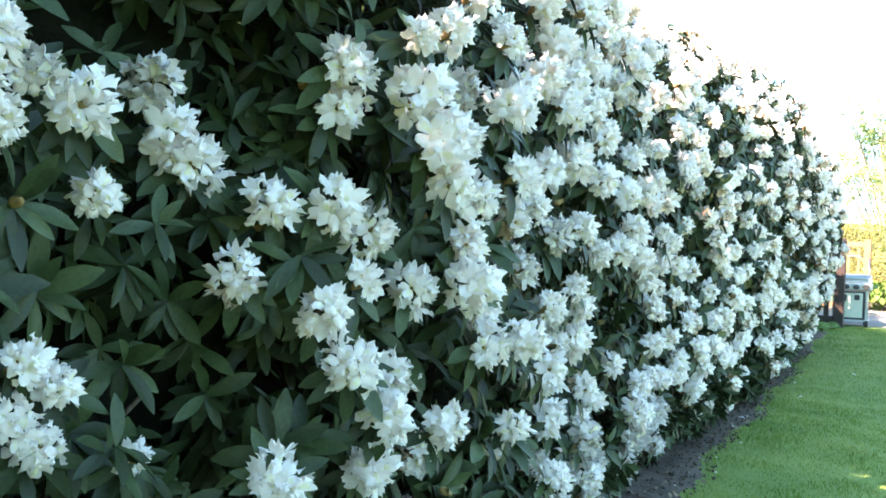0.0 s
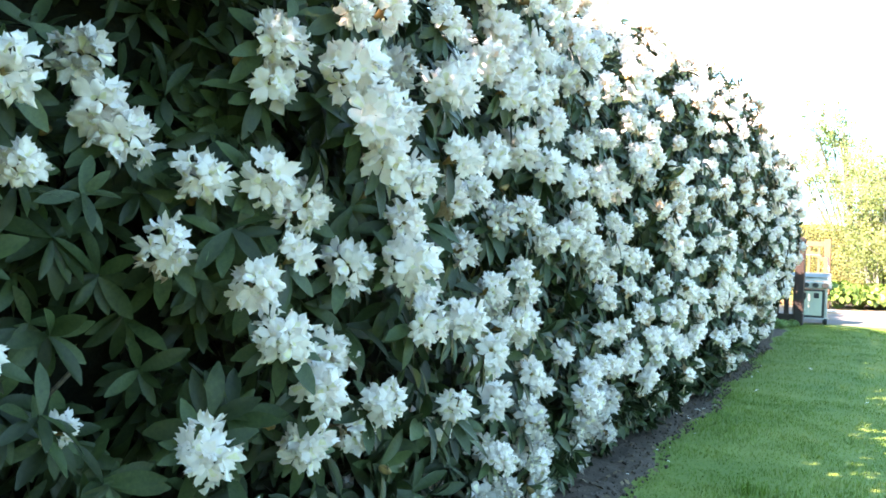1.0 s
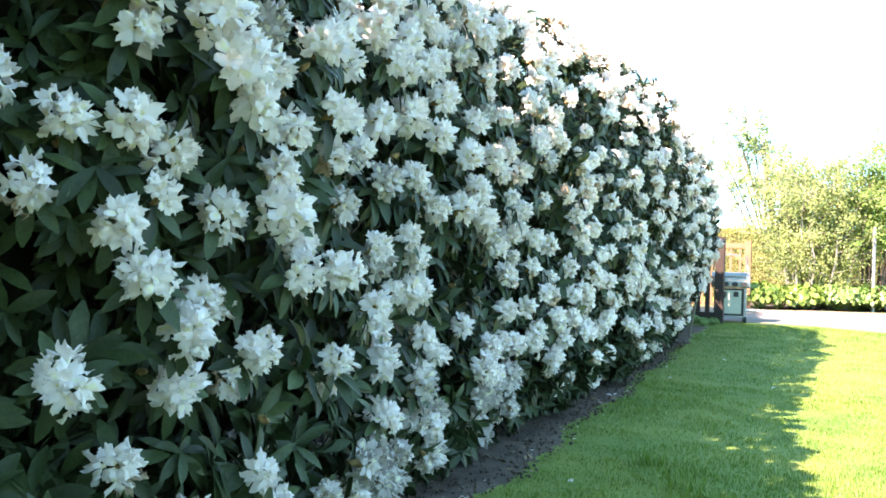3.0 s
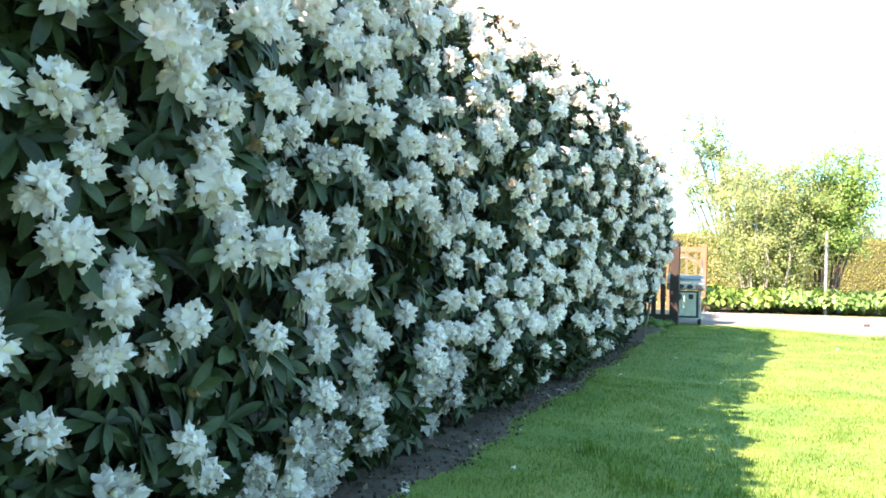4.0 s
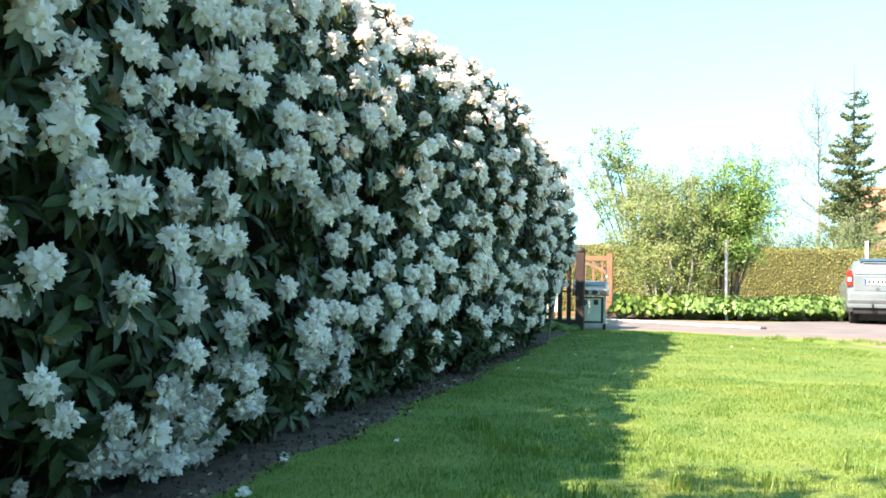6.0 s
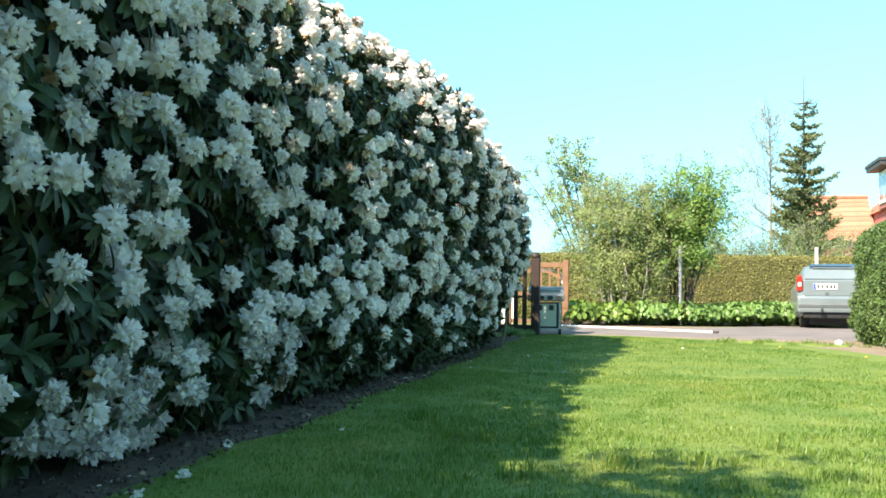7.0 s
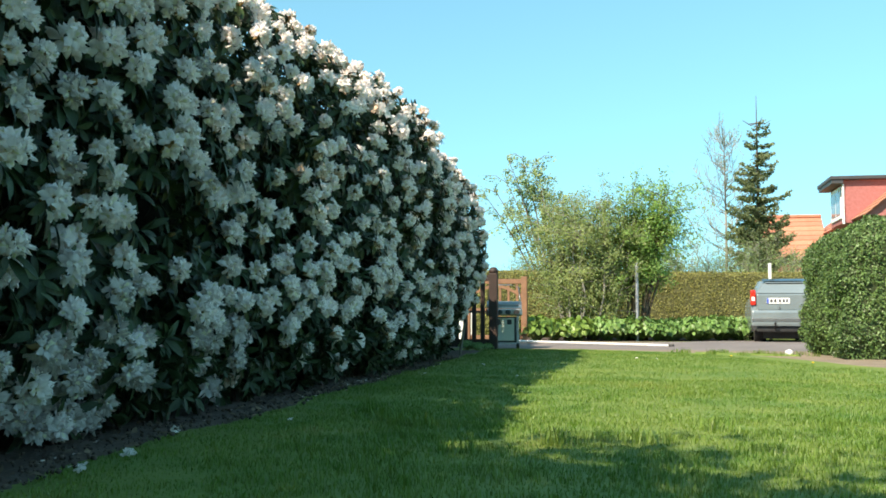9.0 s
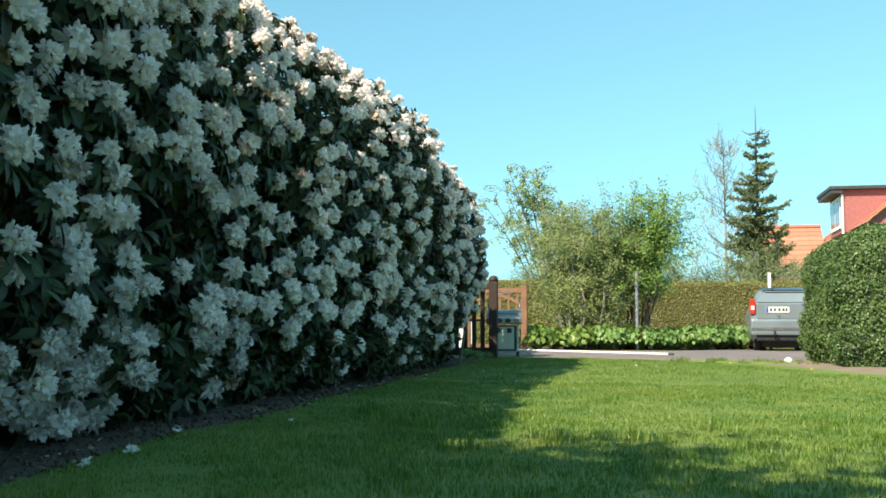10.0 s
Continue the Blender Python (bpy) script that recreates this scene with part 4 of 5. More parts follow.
# ---- far side of the drive ----
clipped_hedge("conifer_hedge", -9.5, 25.5, 10.0, 26.6, 2.20, M_CONIFER, M_HCORE, "long straight clipped yellowish green conifer hedge", 0.055, 120000, 0.12, 0.05, h2=1.95)
clipped_hedge("evergreen_hedge", 6.0, 10.7, 10.6, 14.2, 2.2, M_YEW, M_YCORE, "big rounded dark green clipped evergreen hedge beside the lawn", 0.042, 170000, 0.7, 0.2, h2=2.5)

tree("shrub_tree", 1.55, 21.3, 4.35, 1.75, 30, 22, 9, 0.062, M_OLIVE, "broad bushy shrub with olive green spring leaves", "shrub", 3, 0.04, 0.7, 0.075, 0.05, M_TWIG, (0, 0), 0.2)
tree("shrub_tree", 2.9, 21.5, 4.5, 0.95, 15, 20, 10, 0.075, M_SPRING, "upright shrub with bright green new leaves", "shrub", 4, 0.04, 0.3, 0.08, 0.03, None, (0.3, 0), 0.42)


def willow(x, y, height):
    """Arching limbs that lean over, their ends hung with small pale tufts."""
    rng = np.random.default_rng(5)
    ob = thing("willow", pose(x, y, float(ground_z(x, y))), "thin willow tree with sparse pale drooping leaves", "tree")
    limbs, P = [], []
    for k in range(15):
        f = k / 14
        top = np.array([-2.3 + 2.9 * f + rng.normal(0, 0.15), rng.normal(0, 0.5), height * (0.66 + 0.34 * math.sin(2.6 * f + 0.5)) * rng.uniform(0.85, 1.02)])
        mid = np.array([top[0] * 0.45, top[1] * 0.5, top[2] * 0.66])
        pts = [(1 - w) ** 2 * np.zeros(3) + 2 * w * (1 - w) * mid + w * w * top for w in np.linspace(0, 1, 7)]
        limbs.append((pts, list(np.linspace(0.045, 0.008, 7))))
        for j in range(13):
            w = rng.uniform(0.45, 1.0)
            q = 2 * w * (1 - w) * mid + w * w * top
            d = np.array([rng.normal(-0.1, 0.5), rng.normal(0, 0.4), rng.uniform(-0.15, 0.45)]) * rng.uniform(0.5, 1.0)
            e = q + d
            m = (q + e) / 2 + np.array([0, 0, 0.12])
            limbs.append(([q, m, e], [0.012, 0.008, 0.004]))
            for u in np.linspace(0.35, 1.0, 7):
                c = (1 - u) ** 2 * q + 2 * u * (1 - u) * m + u * u * e
                P += [c + rng.normal(0, 0.05, 3) - np.array([0, 0, abs(rng.normal(0, 0.10))]) for _ in range(6)]
    part("trunk", tubes_mesh("trunk", limbs, M_BARK, 5), None, ob, "thin brown arching limbs")
    P = np.array(P)
    part("crown", leaves_mesh("crown", P, np.tile([0.0, -0.5, 0.8], (len(P), 1)), rng.uniform(0.06, 0.12, len(P)), M_PALELEAF, rng, 0.7), None, ob, kind="stuff")
    return ob


willow(0.2, 27.6, 6.2)


def birch(x, y, height):
    """A straight pale trunk with many fine rising twigs, nearly bare."""
    rng = np.random.default_rng(6)
    ob = thing("birch", pose(x, y, float(ground_z(x, y))), "slender birch nearly bare with tiny new leaves", "tree")
    part("trunk", tubes_mesh("trunk", [([(0, 0, 0), (0.03, 0, height * 0.5), (0, 0, height)], [0.075, 0.045, 0.006])], M_TWIG, 7), None, ob)
    twigs, P = [], []
    for k in range(80):
        z = rng.uniform(1.4, height * 0.95)
        a, L = rng.uniform(0, 6.283), (0.75 + 2.3 * (1 - z / height)) * rng.uniform(0.6, 1.15)
        d = np.array([math.cos(a), math.sin(a), 0])
        b = np.array([0, 0, z])
        m, e = b + d * L * 0.5 + np.array([0, 0, 0.25 * L]), b + d * L * 0.8 + np.array([0, 0, 0.75 * L])
        twigs.append(([b, m, e], [0.020, 0.014, 0.006]))
        for j in range(7):
            w = rng.uniform(0.25, 1)
            q = (1 - w) ** 2 * b + 2 * w * (1 - w) * m + w * w * e
            t = q + np.array([rng.normal(0, 0.16), rng.normal(0, 0.16), rng.uniform(0.08, 0.42)])
            twigs.append(([q, (q + t) / 2 + rng.normal(0, 0.02, 3), t], [0.010, 0.008, 0.004]))
            P += [q + (t - q) * f + rng.normal(0, 0.03, 3) for f in (0.3, 0.6, 0.8, 1.0)]
    part("twiggery", tubes_mesh("twiggery", twigs, M_TWIG, 4), None, ob, "fine pale rising twigs", kind="stuff")
    P = np.array(P)
    part("crown", leaves_mesh("crown", P, np.tile([0.0, -0.3, 1.0], (len(P), 1)), rng.uniform(0.03, 0.07, len(P)), M_PALELEAF, rng, 0.9), None, ob, kind="stuff")
    return ob


birch(6.0, 31.5, 7.6)
for k, (x, y, h, wide) in enumerate(((3.7, 28.2, 3.2, 1.1), (4.9, 28.6, 3.4, 1.2), (6.2, 28.4, 3.3, 1.2), (7.6, 28.4, 3.5, 1.3), (-3.2, 28.0, 2.8, 1.3), (-1.2, 28.2, 2.9, 1.0))):
    tree("background_shrub", x, y, h, wide, 15, 22, 4, 0.055, M_PALELEAF, "twiggy greyish green shrub behind the conifer hedge", "shrub", 30 + k, 0.03, 0.3, 0.10, 0, M_TWIG)


def spruce(x, y, height):
    """Whorls of drooping, upturned branches, full below and thin above, with a long bare leader."""
    rng = np.random.default_rng(11)
    ob = thing("spruce", pose(x, y, float(ground_z(x, y))), "tall dark green spruce with a thin bare tip", "tree")
    limbs = [([(0, 0, 0), (0, 0, height * 0.5), (0, 0, height)], [0.12, 0.06, 0.008])]
    P, D = [], []
    z = 1.5
    while z < height - 0.9:
        reach = float(np.interp(z, [1.5, 2.6, 3.4, 4.4, 5.4, 6.7, 7.2, 7.8], [0.9, 1.05, 1.1, 0.98, 0.75, 0.5, 0.4, 0.36]))
        full = float(np.interp(z, [3.5, 6.0, 7.5], [1.0, 0.55, 0.16]))
        for k in range(int(4 + 5 * full)):
            a = rng.uniform(0, 6.28)
            L = reach * rng.uniform(0.5, 1.2)
            d = np.array([math.cos(a), math.sin(a), 0])
            b = np.array([0, 0, z + rng.normal(0, 0.07)])
            tip = d * L + b + np.array([0, 0, 0.16 * L + rng.normal(0, 0.08)])
            mid = d * L * 0.6 + b - np.array([0, 0, 0.16 * L])
            limbs.append(([b, mid, tip], [0.018, 0.012, 0.004]))
            across = np.array([-d[1], d[0], 0])
            for w in np.linspace(0.1, 1, int(9 + 26 * L * (0.4 + full))):
                q = (1 - w) ** 2 * b + 2 * w * (1 - w) * mid + w * w * tip
                for j in range(int(2 + 4.5 * full)):
                    P.append(q + across * rng.normal(0, 0.16 * full + 0.02) * (1.1 - w * 0.6) + rng.normal(0, 0.03, 3) - np.array([0, 0, abs(rng.normal(0, 0.06 * full))]))
                    D.append(across * rng.normal() + np.array([0, -0.3, 0.8]))
        z += 0.27 + 0.10 * (1 - full)
    for a in (0.1, 2.2, 3.3, 5.0):
        d = np.array([math.cos(a), math.sin(a), 0])
        limbs.append(([(0, 0, height - 0.95), d * 0.28 + np.array([0, 0, height - 0.98]), d * 0.48 + np.array([0, 0, height - 0.85])], [0.02, 0.016, 0.008]))
    part("trunk", tubes_mesh("trunk", limbs, M_BARK, 5), None, ob)
    P, D = np.array(P), np.array(D)
    part("crown", leaves_mesh("crown", P, D, rng.uniform(0.06, 0.13, len(P)), M_SPRUCE, rng, 0.5), None, ob, kind="stuff")
    return ob


spruce(6.95, 29.6, 8.35)

# broad-leaved plants in the bed before the conifer hedge
bed_back = strip("planting_bed", [(-0.5, 19.4), (2, 20.4), (5.6, 21.7)], [(-0.5, 25.6), (2, 25.6), (6.1, 25.6)], M_SOIL, 0.02, "brown soil of the planting bed", "soil", 24)


def bed_plant(seed, n=320, lo=0.08, hi=0.15, mat=None):
    rng = np.random.default_rng(seed)
    mat = mat or M_BED
    a, r = rng.uniform(0, 6.283, n), np.sqrt(rng.random(n)) * 0.5
    z = 0.50 * np.sqrt(np.clip(1 - (r / 0.56) ** 2, 0, 1)) * rng.uniform(0.55, 1.08, n) + 0.04
    P = np.column_stack([np.cos(a) * r, np.sin(a) * r, z])
    N = np.column_stack([np.cos(a) * r * 1.7, np.sin(a) * r * 1.7 - 0.25, np.full(n, 0.65)])
    V = np.array([(0, -0.5, 0), (-0.36, -0.15, 0.08), (-0.30, 0.25, 0.05), (0, 0.55, -0.10), (0.30, 0.25, 0.05), (0.36, -0.15, 0.08), (0, 0, -0.03)])
    F = np.array([(6, 0, 5, 4), (6, 4, 3, 2), (6, 2, 1, 0)])
    m = frames_from(P, unit(N + rng.normal(0, 0.35, N.shape)), np.column_stack([np.cos(a), np.sin(a), -0.6 * np.ones(n)]), rng.uniform(lo, hi, n))
    v, f = spread_copies(V, F, m)
    stems = [([(0, 0, 0), tuple(q * 0.55), tuple(q)], [0.006, 0.005, 0.004]) for q in P[::6]]
    return grid_mesh("leaves", v, f, [mat], smooth=True), tubes_mesh("rootstock", stems, mat, 4)


plants = [bed_plant(70 + k) for k in range(4)]
broad = [bed_plant(80 + k, 190, 0.12, 0.19, M_HOSTA) for k in range(2)]
for k in range(26):
    w = (k // 2) / 12
    row = k % 2
    x = 0.25 + 5.2 * w + RNG.normal(0, 0.08) + 0.15 * row
    y = 19.75 + 2.15 * w + row * 0.62 + RNG.normal(0, 0.08)
    ob = thing("leafy_plant", pose(x, y, float(ground_z(x, y)), 0, 0, RNG.uniform(0, 360)) @ Matrix.Scale(RNG.uniform(0.9, 1.2), 4),
               "low clump of broad light green leaves in the bed", "bed plant", "plants in the bed")
    leaves, stalks = broad[k % 2] if k < 8 else plants[k % 4]
    part("leaves", leaves, None, ob)
    part("rootstock", stalks, None, ob, kind="stuff")

# weeds at the hedge's far foot
for k, (x, y, s) in enumerate(((-0.15, 13.4, 0.3), (-0.4, 13.7, 0.36), (-0.02, 13.9, 0.25))):
    ob = thing("weed_clump", pose(x, y, 0, 0, 0, 80 * k) @ Matrix.Scale(s, 4), "small dark leafy weed clump at the foot of the gate", "weeds", "weed clumps")
    part("leaves", plants[k][0], None, ob)
    part("rootstock", plants[k][1], None, ob, kind="stuff")

# metal fence post in front of the conifer hedge, white post by the car
post = thing("fence_post", pose(2.86, 20.75, float(ground_z(0, 20.75))), "thin grey galvanised metal post before the conifer hedge", "post")
part("pole", rod((0, 0, 0), (0, 0, 2.02), 0.042), M_GALV, post)
part("cap", rod((0, 0, 2.02), (0, 0, 2.06), 0.05), M_GALV, post)
post = thing("white_post", pose(6.5, 23.2, float(ground_z(0, 23.2))), "slim white painted post behind the parked car", "post")
part("pole", block(-0.038, -0.038, 0, 0.038, 0.038, 2.12), M_PLATE, post)
part("cap", block(-0.046, -0.046, 2.12, 0.046, 0.046, 2.15), M_PLATE, post)

# white pole lying on the drive
ob = thing("white_pole", pose(0, 0, 0), "long white pole lying on the driveway", "pole")
a, b = Vector((-0.1, 18.4, 0.095)), Vector((3.55, 16.75, 0.055))
part("tube", rod(a, b, 0.024), M_WHITE, ob)
part("end_cap", rod(b, b + (b - a).normalized() * 0.12, 0.028), M_BLACK, ob, "black end cap")


# ---- gate, trellis, grill ----
def picket_gate():
    ob = thing("wooden_gate", pose(0, 14.5, 0), "dark brown wooden picket gate at the end of the hedge", "gate")
    p = part("post", block(-0.08, -0.08, 0, 0.09, 0.09, 1.56, bevel=0.012), M_WOOD_DARK, ob)
    bm = bmesh.new()
    bmesh.ops.create_uvsphere(bm, u_segments=14, v_segments=10, radius=0.1, matrix=Matrix.Translation((0.005, 0.005, 1.60)) @ Matrix.Diagonal((1, 1, 0.9, 1)))
    part("cap", bm, M_WOOD_DARK, p, smooth=True)
    part("post", block(-1.35, -0.08, 0, -1.18, 0.09, 1.5, bevel=0.012), M_WOOD_DARK, ob)
    part("top_rail", block(-1.18, -0.045, 1.40, -0.08, 0.045, 1.52), M_WOOD_DARK, ob)
    part("bottom_board", block(-1.18, -0.03, 0.05, -0.08, 0.03, 0.21), M_WOOD_DARK, ob)
    for x in (-0.22, -0.40, -0.58, -0.76, -0.94, -1.10):
        part("slat", block(x - 0.045, -0.022, 0.21, x + 0.045, 0.022, 1.40), M_WOOD_DARK, ob)
    part("latch", block(0.092, -0.05, 0.5, 0.12, 0.03, 0.62), M_BLACK, ob)
    return ob


def trellis():
    ob = thing("trellis_panel", pose(0, 19.2, 0.04), "orange brown wooden trellis panel with an arched top rail", "trellis")
    part("post", block(0.0, -0.07, 0, 0.15, 0.07, 1.66, bevel=0.012), M_WOOD_ORANGE, ob)
    part("post", block(-1.45, -0.07, 0, -1.30, 0.07, 1.66, bevel=0.012), M_WOOD_ORANGE, ob)
    part("top_rail", block(-1.30, -0.03, 1.48, 0, 0.03, 1.60), M_WOOD_ORANGE, ob)
    bm = bmesh.new()
    n = 14
    rows = []
    for k in range(n + 1):
        w = k / n
        x = -1.30 + 1.30 * w
        z = 1.14 + 0.24 * math.sin(math.pi * w)
        rows.append([bm.verts.new((x, yy, z + dz)) for yy, dz in ((-0.025, 0), (0.025, 0), (0.025, 0.08), (-0.025, 0.08))])
    for a, b in zip(rows, rows[1:]):
        for k in range(4):
            bm.faces.new((a[k], a[(k + 1) % 4], b[(k + 1) % 4], b[k]))
    bmesh.ops.recalc_face_normals(bm, faces=bm.faces[:])
    part("arched_rail", bm, M_WOOD_ORANGE, ob)
    part("middle_rail", block(-1.30, -0.025, 0.78, 0, 0.025, 0.86), M_WOOD_ORANGE, ob)
    part("bottom_rail", block(-1.30, -0.03, 0.08, 0, 0.03, 0.18), M_WOOD_ORANGE, ob)
    for k in range(6):
        x = -1.30 + 1.30 * (k + 0.5) / 6
        part("slat", block(x - 0.03, -0.016, 0.18, x + 0.03, 0.016, 1.48), M_WOOD_ORANGE, ob)
    return ob


def grill():
    ob = thing("gas_grill", pose(0.12, 15.15, 0, 0, 0, 8) @ Matrix.Diagonal((1.35, 1.0, 1.02, 1)), "stainless steel gas grill on a wheeled cart beside the gate", "grill")
    c = part("cabinet", block(-0.20, -0.2, 0.12, 0.22, 0.22, 0.66), M_BLACK, ob, "dark metal cabinet")
    part("door", block(-0.165, -0.213, 0.17, 0.165, -0.198, 0.63, bevel=0.004), M_PANEL, c, "pale cabinet door")
    for x in (-0.08, 0.09):
        part("vent", block(x - 0.035, -0.219, 0.50, x + 0.035, -0.212, 0.60, bevel=0.012), M_BLACK, c)
    part("control_panel", block(-0.27, -0.27, 0.68, 0.29, -0.14, 0.82, bevel=0.02), M_STEEL, ob)
    for x in (-0.18, -0.06, 0.07, 0.2):
        part("knob", rod((x, -0.275, 0.75), (x, -0.325, 0.75), 0.045), M_BLACK, ob)
    bm = bmesh.new()
    prof = [(-0.22, 0.83), (-0.21, 0.90), (-0.13, 0.96), (0.02, 0.98), (0.17, 0.96), (0.24, 0.90), (0.24, 0.83)]
    a = [bm.verts.new((-0.26, y, z)) for y, z in prof]
    b = [bm.verts.new((0.28, y, z)) for y, z in prof]
    for k in range(len(prof) - 1):
        bm.faces.new((a[k], b[k], b[k + 1], a[k + 1]))
    bm.faces.new(a), bm.faces.new(b)
    bm.faces.new((a[0], a[-1], b[-1], b[0]))
    bmesh.ops.recalc_face_normals(bm, faces=bm.faces[:])
    hood = part("hood", bm, M_STEEL, ob)
    part("handle", tubes_mesh("handle", [([(-0.2, -0.2, 0.88), (-0.2, -0.29, 0.90), (0.22, -0.29, 0.90), (0.22, -0.2, 0.88)], [0.012] * 4)], M_STEEL, 8), None, hood)
    part("warming_rack", tubes_mesh("warming_rack", [([(-0.24, 0.1, 1.0), (-0.22, 0.12, 1.27), (-0.1, 0.12, 1.32), (0.12, 0.12, 1.32), (0.24, 0.12, 1.27), (0.26, 0.1, 1.0)], [0.011] * 6)], M_STEEL, 8), None, ob)
    part("side_shelf", block(-0.62, -0.2, 0.74, -0.28, 0.2, 0.78), M_BLACK, ob)
    for x in (-0.2, 0.22):
        for y in (-0.19, 0.21):
            part("leg", block(x - 0.02, y - 0.02, 0.06, x + 0.02, y + 0.02, 0.7, bevel=0.003), M_STEEL, ob)
            w = part("wheel", rod((x - 0.02, y, 0.065), (x + 0.02, y, 0.065), 0.065, 16), M_RUBBER, ob)
    part("base_shelf", block(-0.24, -0.22, 0.10, 0.26, 0.24, 0.13), M_STEEL, ob)
    return ob


picket_gate()
trellis()
grill()
stake = thing("wooden_stake", pose(0.03, 10.6, 0), "pale weathered stake leaning against the hedge", "stake")
part("pole", rod((0, 0, 0), (0.11, 0.02, 0.72), 0.022, 8), M_WOOD_PALE, stake)
part("tie", rod((0.085, 0.015, 0.55), (0.094, 0.017, 0.60), 0.027, 8), M_BLACK, stake)
wall = new("garden_wall", mesh_of("garden_wall", [], [], [M_WHITE]))
bm = block(-4.2, 21.0, 0.05, -1.5, 21.2, 0.8, bevel=0.01)
bm.to_mesh(wall.data)
bm.free()
tagged(wall, "low white rendered garden wall behind the gate", "wall", kind="structure")


# ---- parked car ----
def car(x, y, z, turn):
    ob = thing("parked_car", pose(x, y, z, 0, 0, turn), "silver grey hatchback parked on the drive, seen from behind", "car")
    # cross-sections from the tail forwards: y, half width, sill, waist, roof, half width of the roof
    rows = [(0.00, 0.80, 0.44, 0.95, 1.06, 0.68), (0.06, 0.85, 0.36, 1.00, 1.30, 0.64), (0.22, 0.86, 0.32, 1.02, 1.50, 0.58), (0.70, 0.87, 0.26, 1.02, 1.58, 0.60),
            (1.7, 0.87, 0.24, 1.00, 1.60, 0.60), (2.5, 0.87, 0.24, 0.98, 1.52, 0.58), (3.2, 0.86, 0.25, 0.94, 1.02, 0.62), (4.0, 0.82, 0.28, 0.82, 0.86, 0.60), (4.25, 0.70, 0.38, 0.70, 0.74, 0.5)]
    bm = bmesh.new()
    rings = []
    for yy, w, sill, waist, roof, rw in rows:
        prof = [(-w * 0.9, sill), (-w, sill + 0.10), (-w, (sill + waist) / 2), (-w * 0.985, waist), (-(w + rw) / 2 * 0.97, (waist + roof) / 2), (-rw, roof - 0.04), (-rw * 0.55, roof),
                (rw * 0.55, roof), (rw, roof - 0.04), ((w + rw) / 2 * 0.97, (waist + roof) / 2), (w * 0.985, waist), (w, (sill + waist) / 2), (w, sill + 0.10), (w * 0.9, sill)]
        rings.append([bm.verts.new((px, yy, pz)) for px, pz in prof])
    for a, b in zip(rings, rings[1:]):
        for k in range(len(a)):
            bm.faces.new((a[k], a[(k + 1) % len(a)], b[(k + 1) % len(a)], b[k]))
    bm.faces.new(rings[0]), bm.faces.new(rings[-1])
    bmesh.ops.recalc_face_normals(bm, faces=bm.faces[:])
    body = part("body", bm, M_CAR, ob, smooth=True)
    bm = block(-0.86, -0.14, 0.40, 0.86, 0.12, 0.80, bevel=0.06)
    bumper = part("bumper", bm, M_CAR, ob, smooth=False)
    part("bumper_strip", block(-0.84, -0.152, 0.52, 0.84, -0.135, 0.60, bevel=0.006), M_STEEL, bumper, "bright bumper strip")
    part("valance", block(-0.72, -0.06, 0.26, 0.72, 0.2, 0.41, bevel=0.03), M_BLACK, ob, "black lower valance")
    def pane(x0, x1, y0, y1, z0, z1, thick):
        """A slanting panel with a shorter upper edge."""
        bm = bmesh.new()
        q = [bm.verts.new(c) for c in ((-x0, y0, z0), (x0, y0, z0), (x1, y1, z1), (-x1, y1, z1), (-x0, y0 + thick, z0), (x0, y0 + thick, z0), (x1, y1 + thick, z1), (-x1, y1 + thick, z1))]
        for f in ((0, 1, 2, 3), (7, 6, 5, 4), (0, 4, 5, 1), (1, 5, 6, 2), (2, 6, 7, 3), (3, 7, 4, 0)):
            bm.faces.new([q[k] for k in f])
        bmesh.ops.recalc_face_normals(bm, faces=bm.faces[:])
        bmesh.ops.bevel(bm, geom=bm.edges[:], offset=thick * 0.3, segments=2, affect='EDGES')
        return bm
    part("tailgate", block(-0.72, -0.035, 0.80, 0.72, 0.03, 1.20, bevel=0.03), M_CAR, ob)
    part("tailgate_top", pane(0.72, 0.53, -0.03, 0.13, 1.205, 1.47, 0.06), M_CAR, ob, smooth=False)
    part("spoiler", block(-0.50, 0.09, 1.472, 0.50, 0.20, 1.50, bevel=0.012), M_CAR, ob)
    part("rear_window", pane(0.58, 0.54, 0.22, 0.55, 1.53, 1.60, 0.03), M_CARGLASS, ob, "dark rear window")
    plate = part("number_plate", block(-0.48, -0.052, 0.96, 0.06, -0.036, 1.10, bevel=0.004), M_PLATE, ob, "white number plate")
    part("plate_band", block(-0.478, -0.055, 0.965, -0.43, -0.051, 1.095, bevel=0.001), M_BLUE, plate, "blue band")
    for x0, x1 in ((-0.40, -0.34), (-0.31, -0.25), (-0.20, -0.14), (-0.11, -0.05), (-0.03, 0.02)):
        part("plate_mark", block(x0, -0.055, 0.99, x1, -0.051, 1.07, bevel=0.001), M_BAR, plate)
    for s in (-1, 1):
        light = part("tail_light", block(min(s * 0.735, s * 0.865), -0.045, 0.92, max(s * 0.735, s * 0.865), 0.10, 1.30, bevel=0.03), M_RED, ob, "red tail light")
        part("clear_lens", block(min(s * 0.76, s * 0.84), -0.052, 1.03, max(s * 0.76, s * 0.84), -0.044, 1.13, bevel=0.003), M_PLATE, light, "clear reversing lens")
        for yy in (0.75, 3.35):
            w = part("wheel", rod((s * 0.48, yy, 0.31), (s * 0.75, yy, 0.31), 0.31, 28), M_RUBBER, ob)
            part("rim", rod((s * 0.752, yy, 0.31), (s * 0.76, yy, 0.31), 0.20, 20), M_STEEL, w)
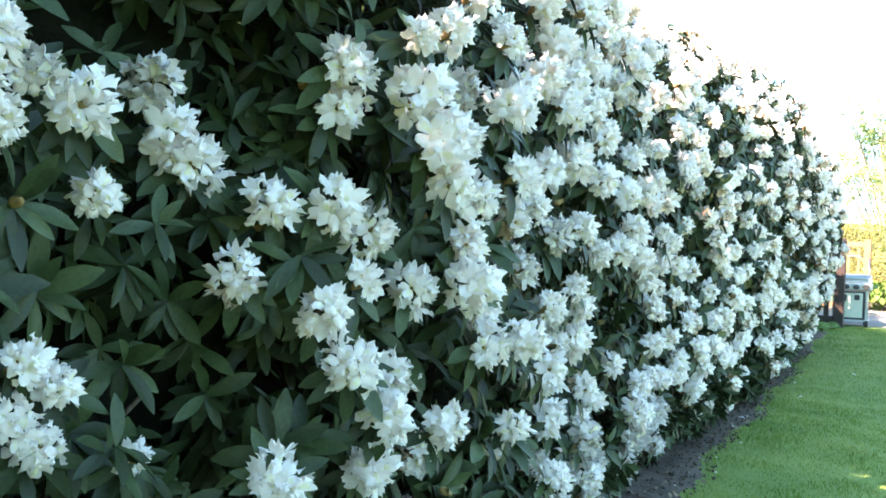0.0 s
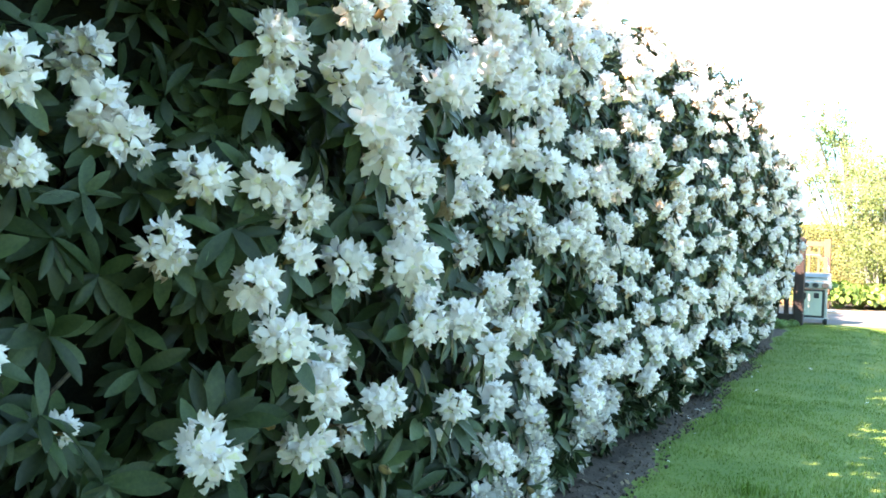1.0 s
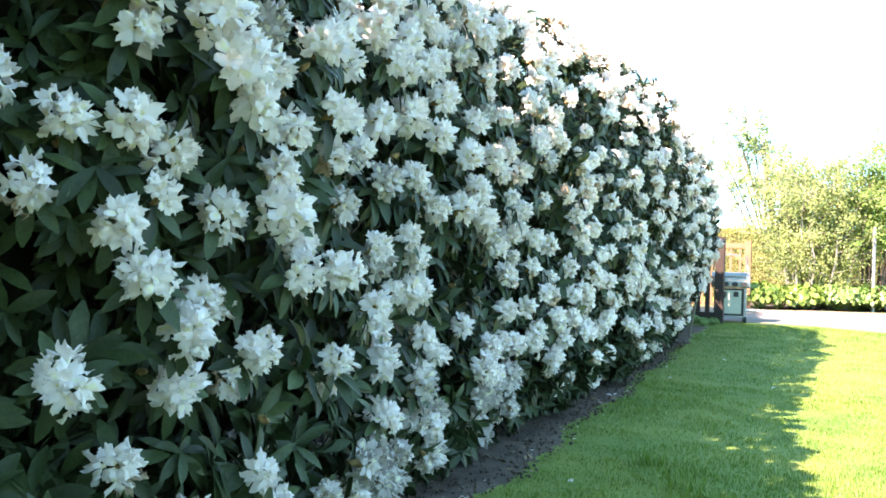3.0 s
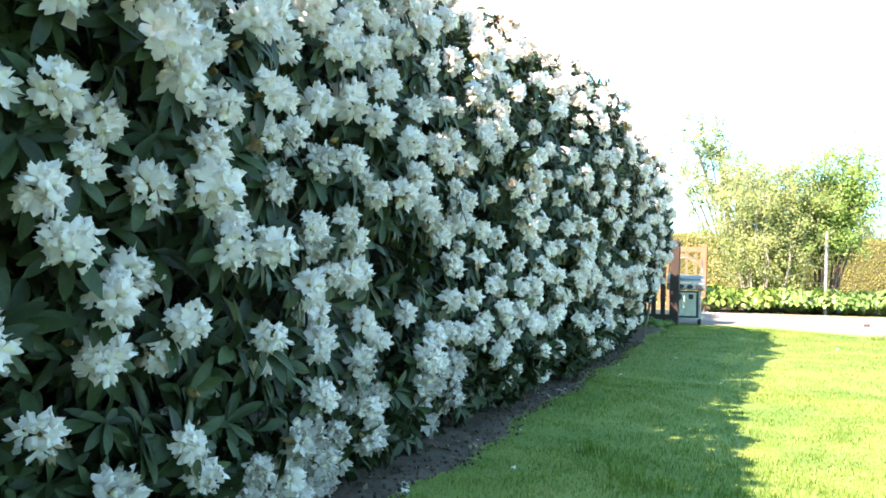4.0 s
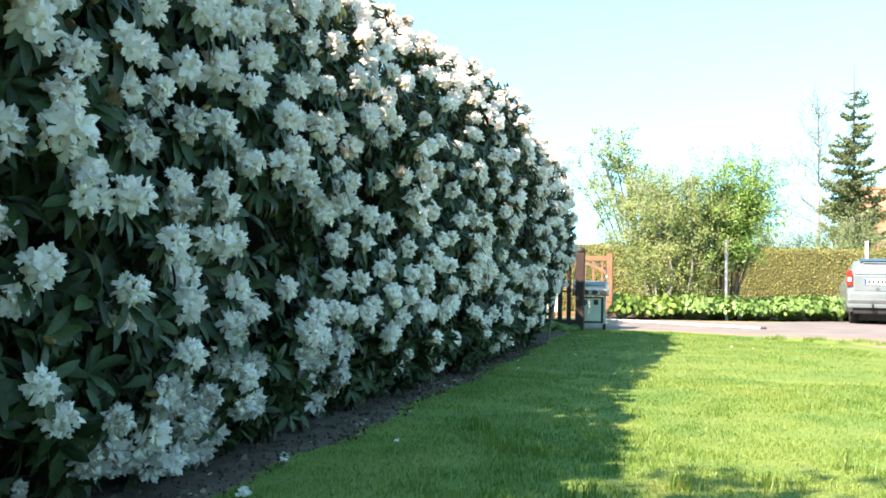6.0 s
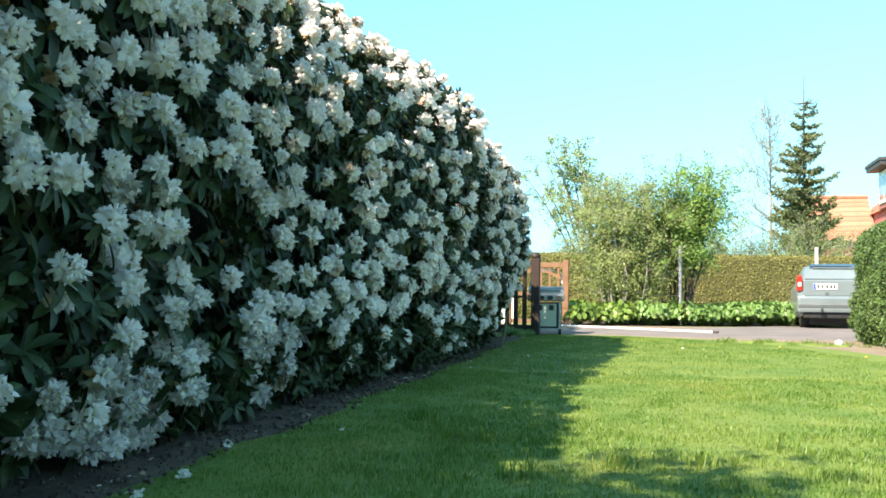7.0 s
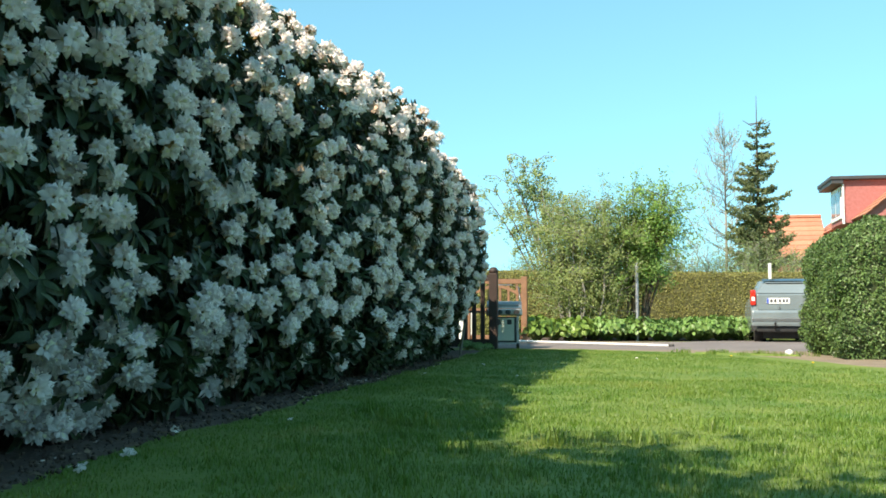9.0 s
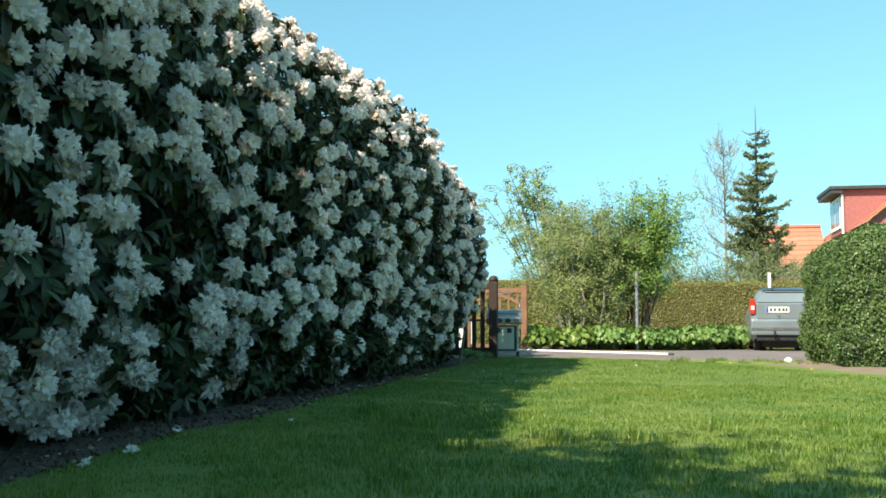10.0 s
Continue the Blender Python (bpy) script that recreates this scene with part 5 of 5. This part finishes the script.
    part("badge", rod((-0.18, -0.045, 0.86), (-0.18, -0.03, 0.86), 0.035, 14), M_STEEL, ob)
    part("tow_hook", tubes_mesh("tow_hook", [([(-0.3, 0.05, 0.36), (-0.3, -0.17, 0.36), (-0.3, -0.22, 0.42), (-0.3, -0.22, 0.50)], [0.022, 0.022, 0.02, 0.028])], M_BLACK, 8), None, ob)
    # black block brought low to stand for the shade under the car
    part("underbody", block(-0.55, 0.3, 0.09, 0.55, 3.9, 0.42, bevel=0.03), M_BLACK, ob, "black block standing for the shaded underside")
    part("exhaust", rod((0.45, -0.10, 0.30), (0.45, 0.2, 0.30), 0.03), M_STEEL, ob)
    return ob


car(6.50, 20.0, 0.07, -3)


# ---- house beyond ----
def house():
    ob = thing("house", pose(10.8, 34, 0), "red brick house with orange tiled roof and a flat-roofed dormer", "house")
    part("wall", block(0.6, 0, 0, 11.4, 12, 4.7, bevel=0.01), M_BRICK, ob, "red brick wall")
    # gable of the main roof
    bm = bmesh.new()
    a = [bm.verts.new(c) for c in ((0.6, 0.02, 4.7), (11.4, 0.02, 4.7), (6.0, 0.02, 9.2), (0.6, 12, 4.7), (11.4, 12, 4.7), (6.0, 12, 9.2))]
    for f in ((0, 1, 2), (5, 4, 3), (0, 2, 5, 3), (1, 4, 5, 2), (0, 3, 4, 1)):
        bm.faces.new([a[k] for k in f])
    bmesh.ops.recalc_face_normals(bm, faces=bm.faces[:])
    part("gable", bm, M_BRICK, ob)
    roof = part("roof", block(5.85, -0.25, 9.22, 6.15, 12.3, 9.35, bevel=0.04), M_ROOF, ob, "orange clay ridge")
    # courses of tiles, one board-like row each, stepping up the slope
    slope = math.atan2(4.5, 5.4)
    rows = 20
    bmr = box(bmesh.new(), 0, -0.25, 0, 0.37, 12.3, 0.05, 0.012)
    me = bpy.data.meshes.new("tile_course")
    bmr.to_mesh(me)
    bmr.free()
    me.materials.append(M_ROOF)
    for side in (0, 1):
        for k in range(rows):
            d = 7.03 * k / rows
            x = 0.45 + d * math.cos(slope)
            z = 4.62 + d * math.sin(slope)
            if side:
                part("tile_course", me, None, roof, at=pose(12 - x, 12.05, z, 0, 0, 180) @ pose(0, 0, 0, 0, -math.degrees(slope) + 4, 0))
            else:
                part("tile_course", me, None, roof, at=pose(x, 0, z, 0, -math.degrees(slope) + 4, 0))
    # dormer facing the garden
    d = part("dormer", block(0.15, 2.0, 4.55, 5.4, 4.6, 6.28, bevel=0.01), M_BRICK, ob, "red clad dormer")
    part("dormer_roof", block(-0.35, 1.75, 6.28, 5.6, 4.85, 6.42, bevel=0.02), M_ROOFEDGE, d, "dark flat roof edge")
    part("fascia", block(-0.30, 1.80, 6.12, 0.14, 4.8, 6.28, bevel=0.01), M_ROOFEDGE, d)
    w = part("window", block(0.10, 2.25, 4.75, 0.148, 4.3, 6.05, bevel=0.004), M_WHITE, ob, "white framed dormer window")
    for y0, y1 in ((2.36, 3.22), (3.34, 4.2)):
        part("pane", block(0.094, y0, 4.9, 0.10, y1, 5.9, bevel=0.001), M_PANE, w)
    part("gutter", tubes_mesh("gutter", [([(0.38, -0.2, 4.0), (0.38, 12.2, 4.0)], [0.07, 0.07])], M_GALV, 8), None, ob)
    part("downpipe", rod((0.15, 1.96, 4.5), (0.15, 1.96, 6.1), 0.05), M_WHITE, ob)
    # lower annex with its own roof
    part("annex_wall", block(-2.2, 7.2, 0, 0.58, 11.4, 3.4, bevel=0.01), M_BRICK, ob)
    bmr = box(bmesh.new(), -2.5, 0, 0, 0.55, 0.37, 0.05, 0.012)
    me2 = bpy.data.meshes.new("annex_tile_course")
    bmr.to_mesh(me2)
    bmr.free()
    me2.materials.append(M_ROOF)
    annex = part("annex_roof", block(-2.5, 9.2, 5.52, 0.55, 9.45, 5.66, bevel=0.04), M_ROOF, ob)
    for side in (0, 1):
        for k in range(9):
            t = 3.2 * k / 9
            y = 6.95 + t * math.cos(0.74)
            z = 3.36 + t * math.sin(0.74)
            if side:
                part("tile_course", me2, None, annex, at=pose(-1.95, 18.65 - y, z, 0, 0, 180) @ pose(0, 0, 0, math.degrees(0.74) - 4, 0, 0))
            else:
                part("tile_course", me2, None, annex, at=pose(0, y, z, math.degrees(0.74) - 4, 0, 0))
    return ob


house()

# tall unseen trees added behind the viewer to cast shade over the near lawn
tree("shade_tree", 1.4, -8.1, 7.6, 3.3, 18, 26, 5, 0.16, M_SPRING, "unseen leafy tree added behind the viewer for its shade", "tree", 15, 0.09, 0.15, 0.25)
tree("shade_tree", 5.2, -9.8, 7.8, 3.2, 16, 24, 4, 0.16, M_SPRING, "unseen leafy tree added behind the viewer for its shade", "tree", 16, 0.09, 0.15, 0.25)
tree("shade_tree", -1.9, -7.6, 7.2, 2.8, 16, 24, 6, 0.16, M_SPRING, "unseen leafy tree added behind the viewer for its shade", "tree", 17, 0.09, 0.15, 0.25)
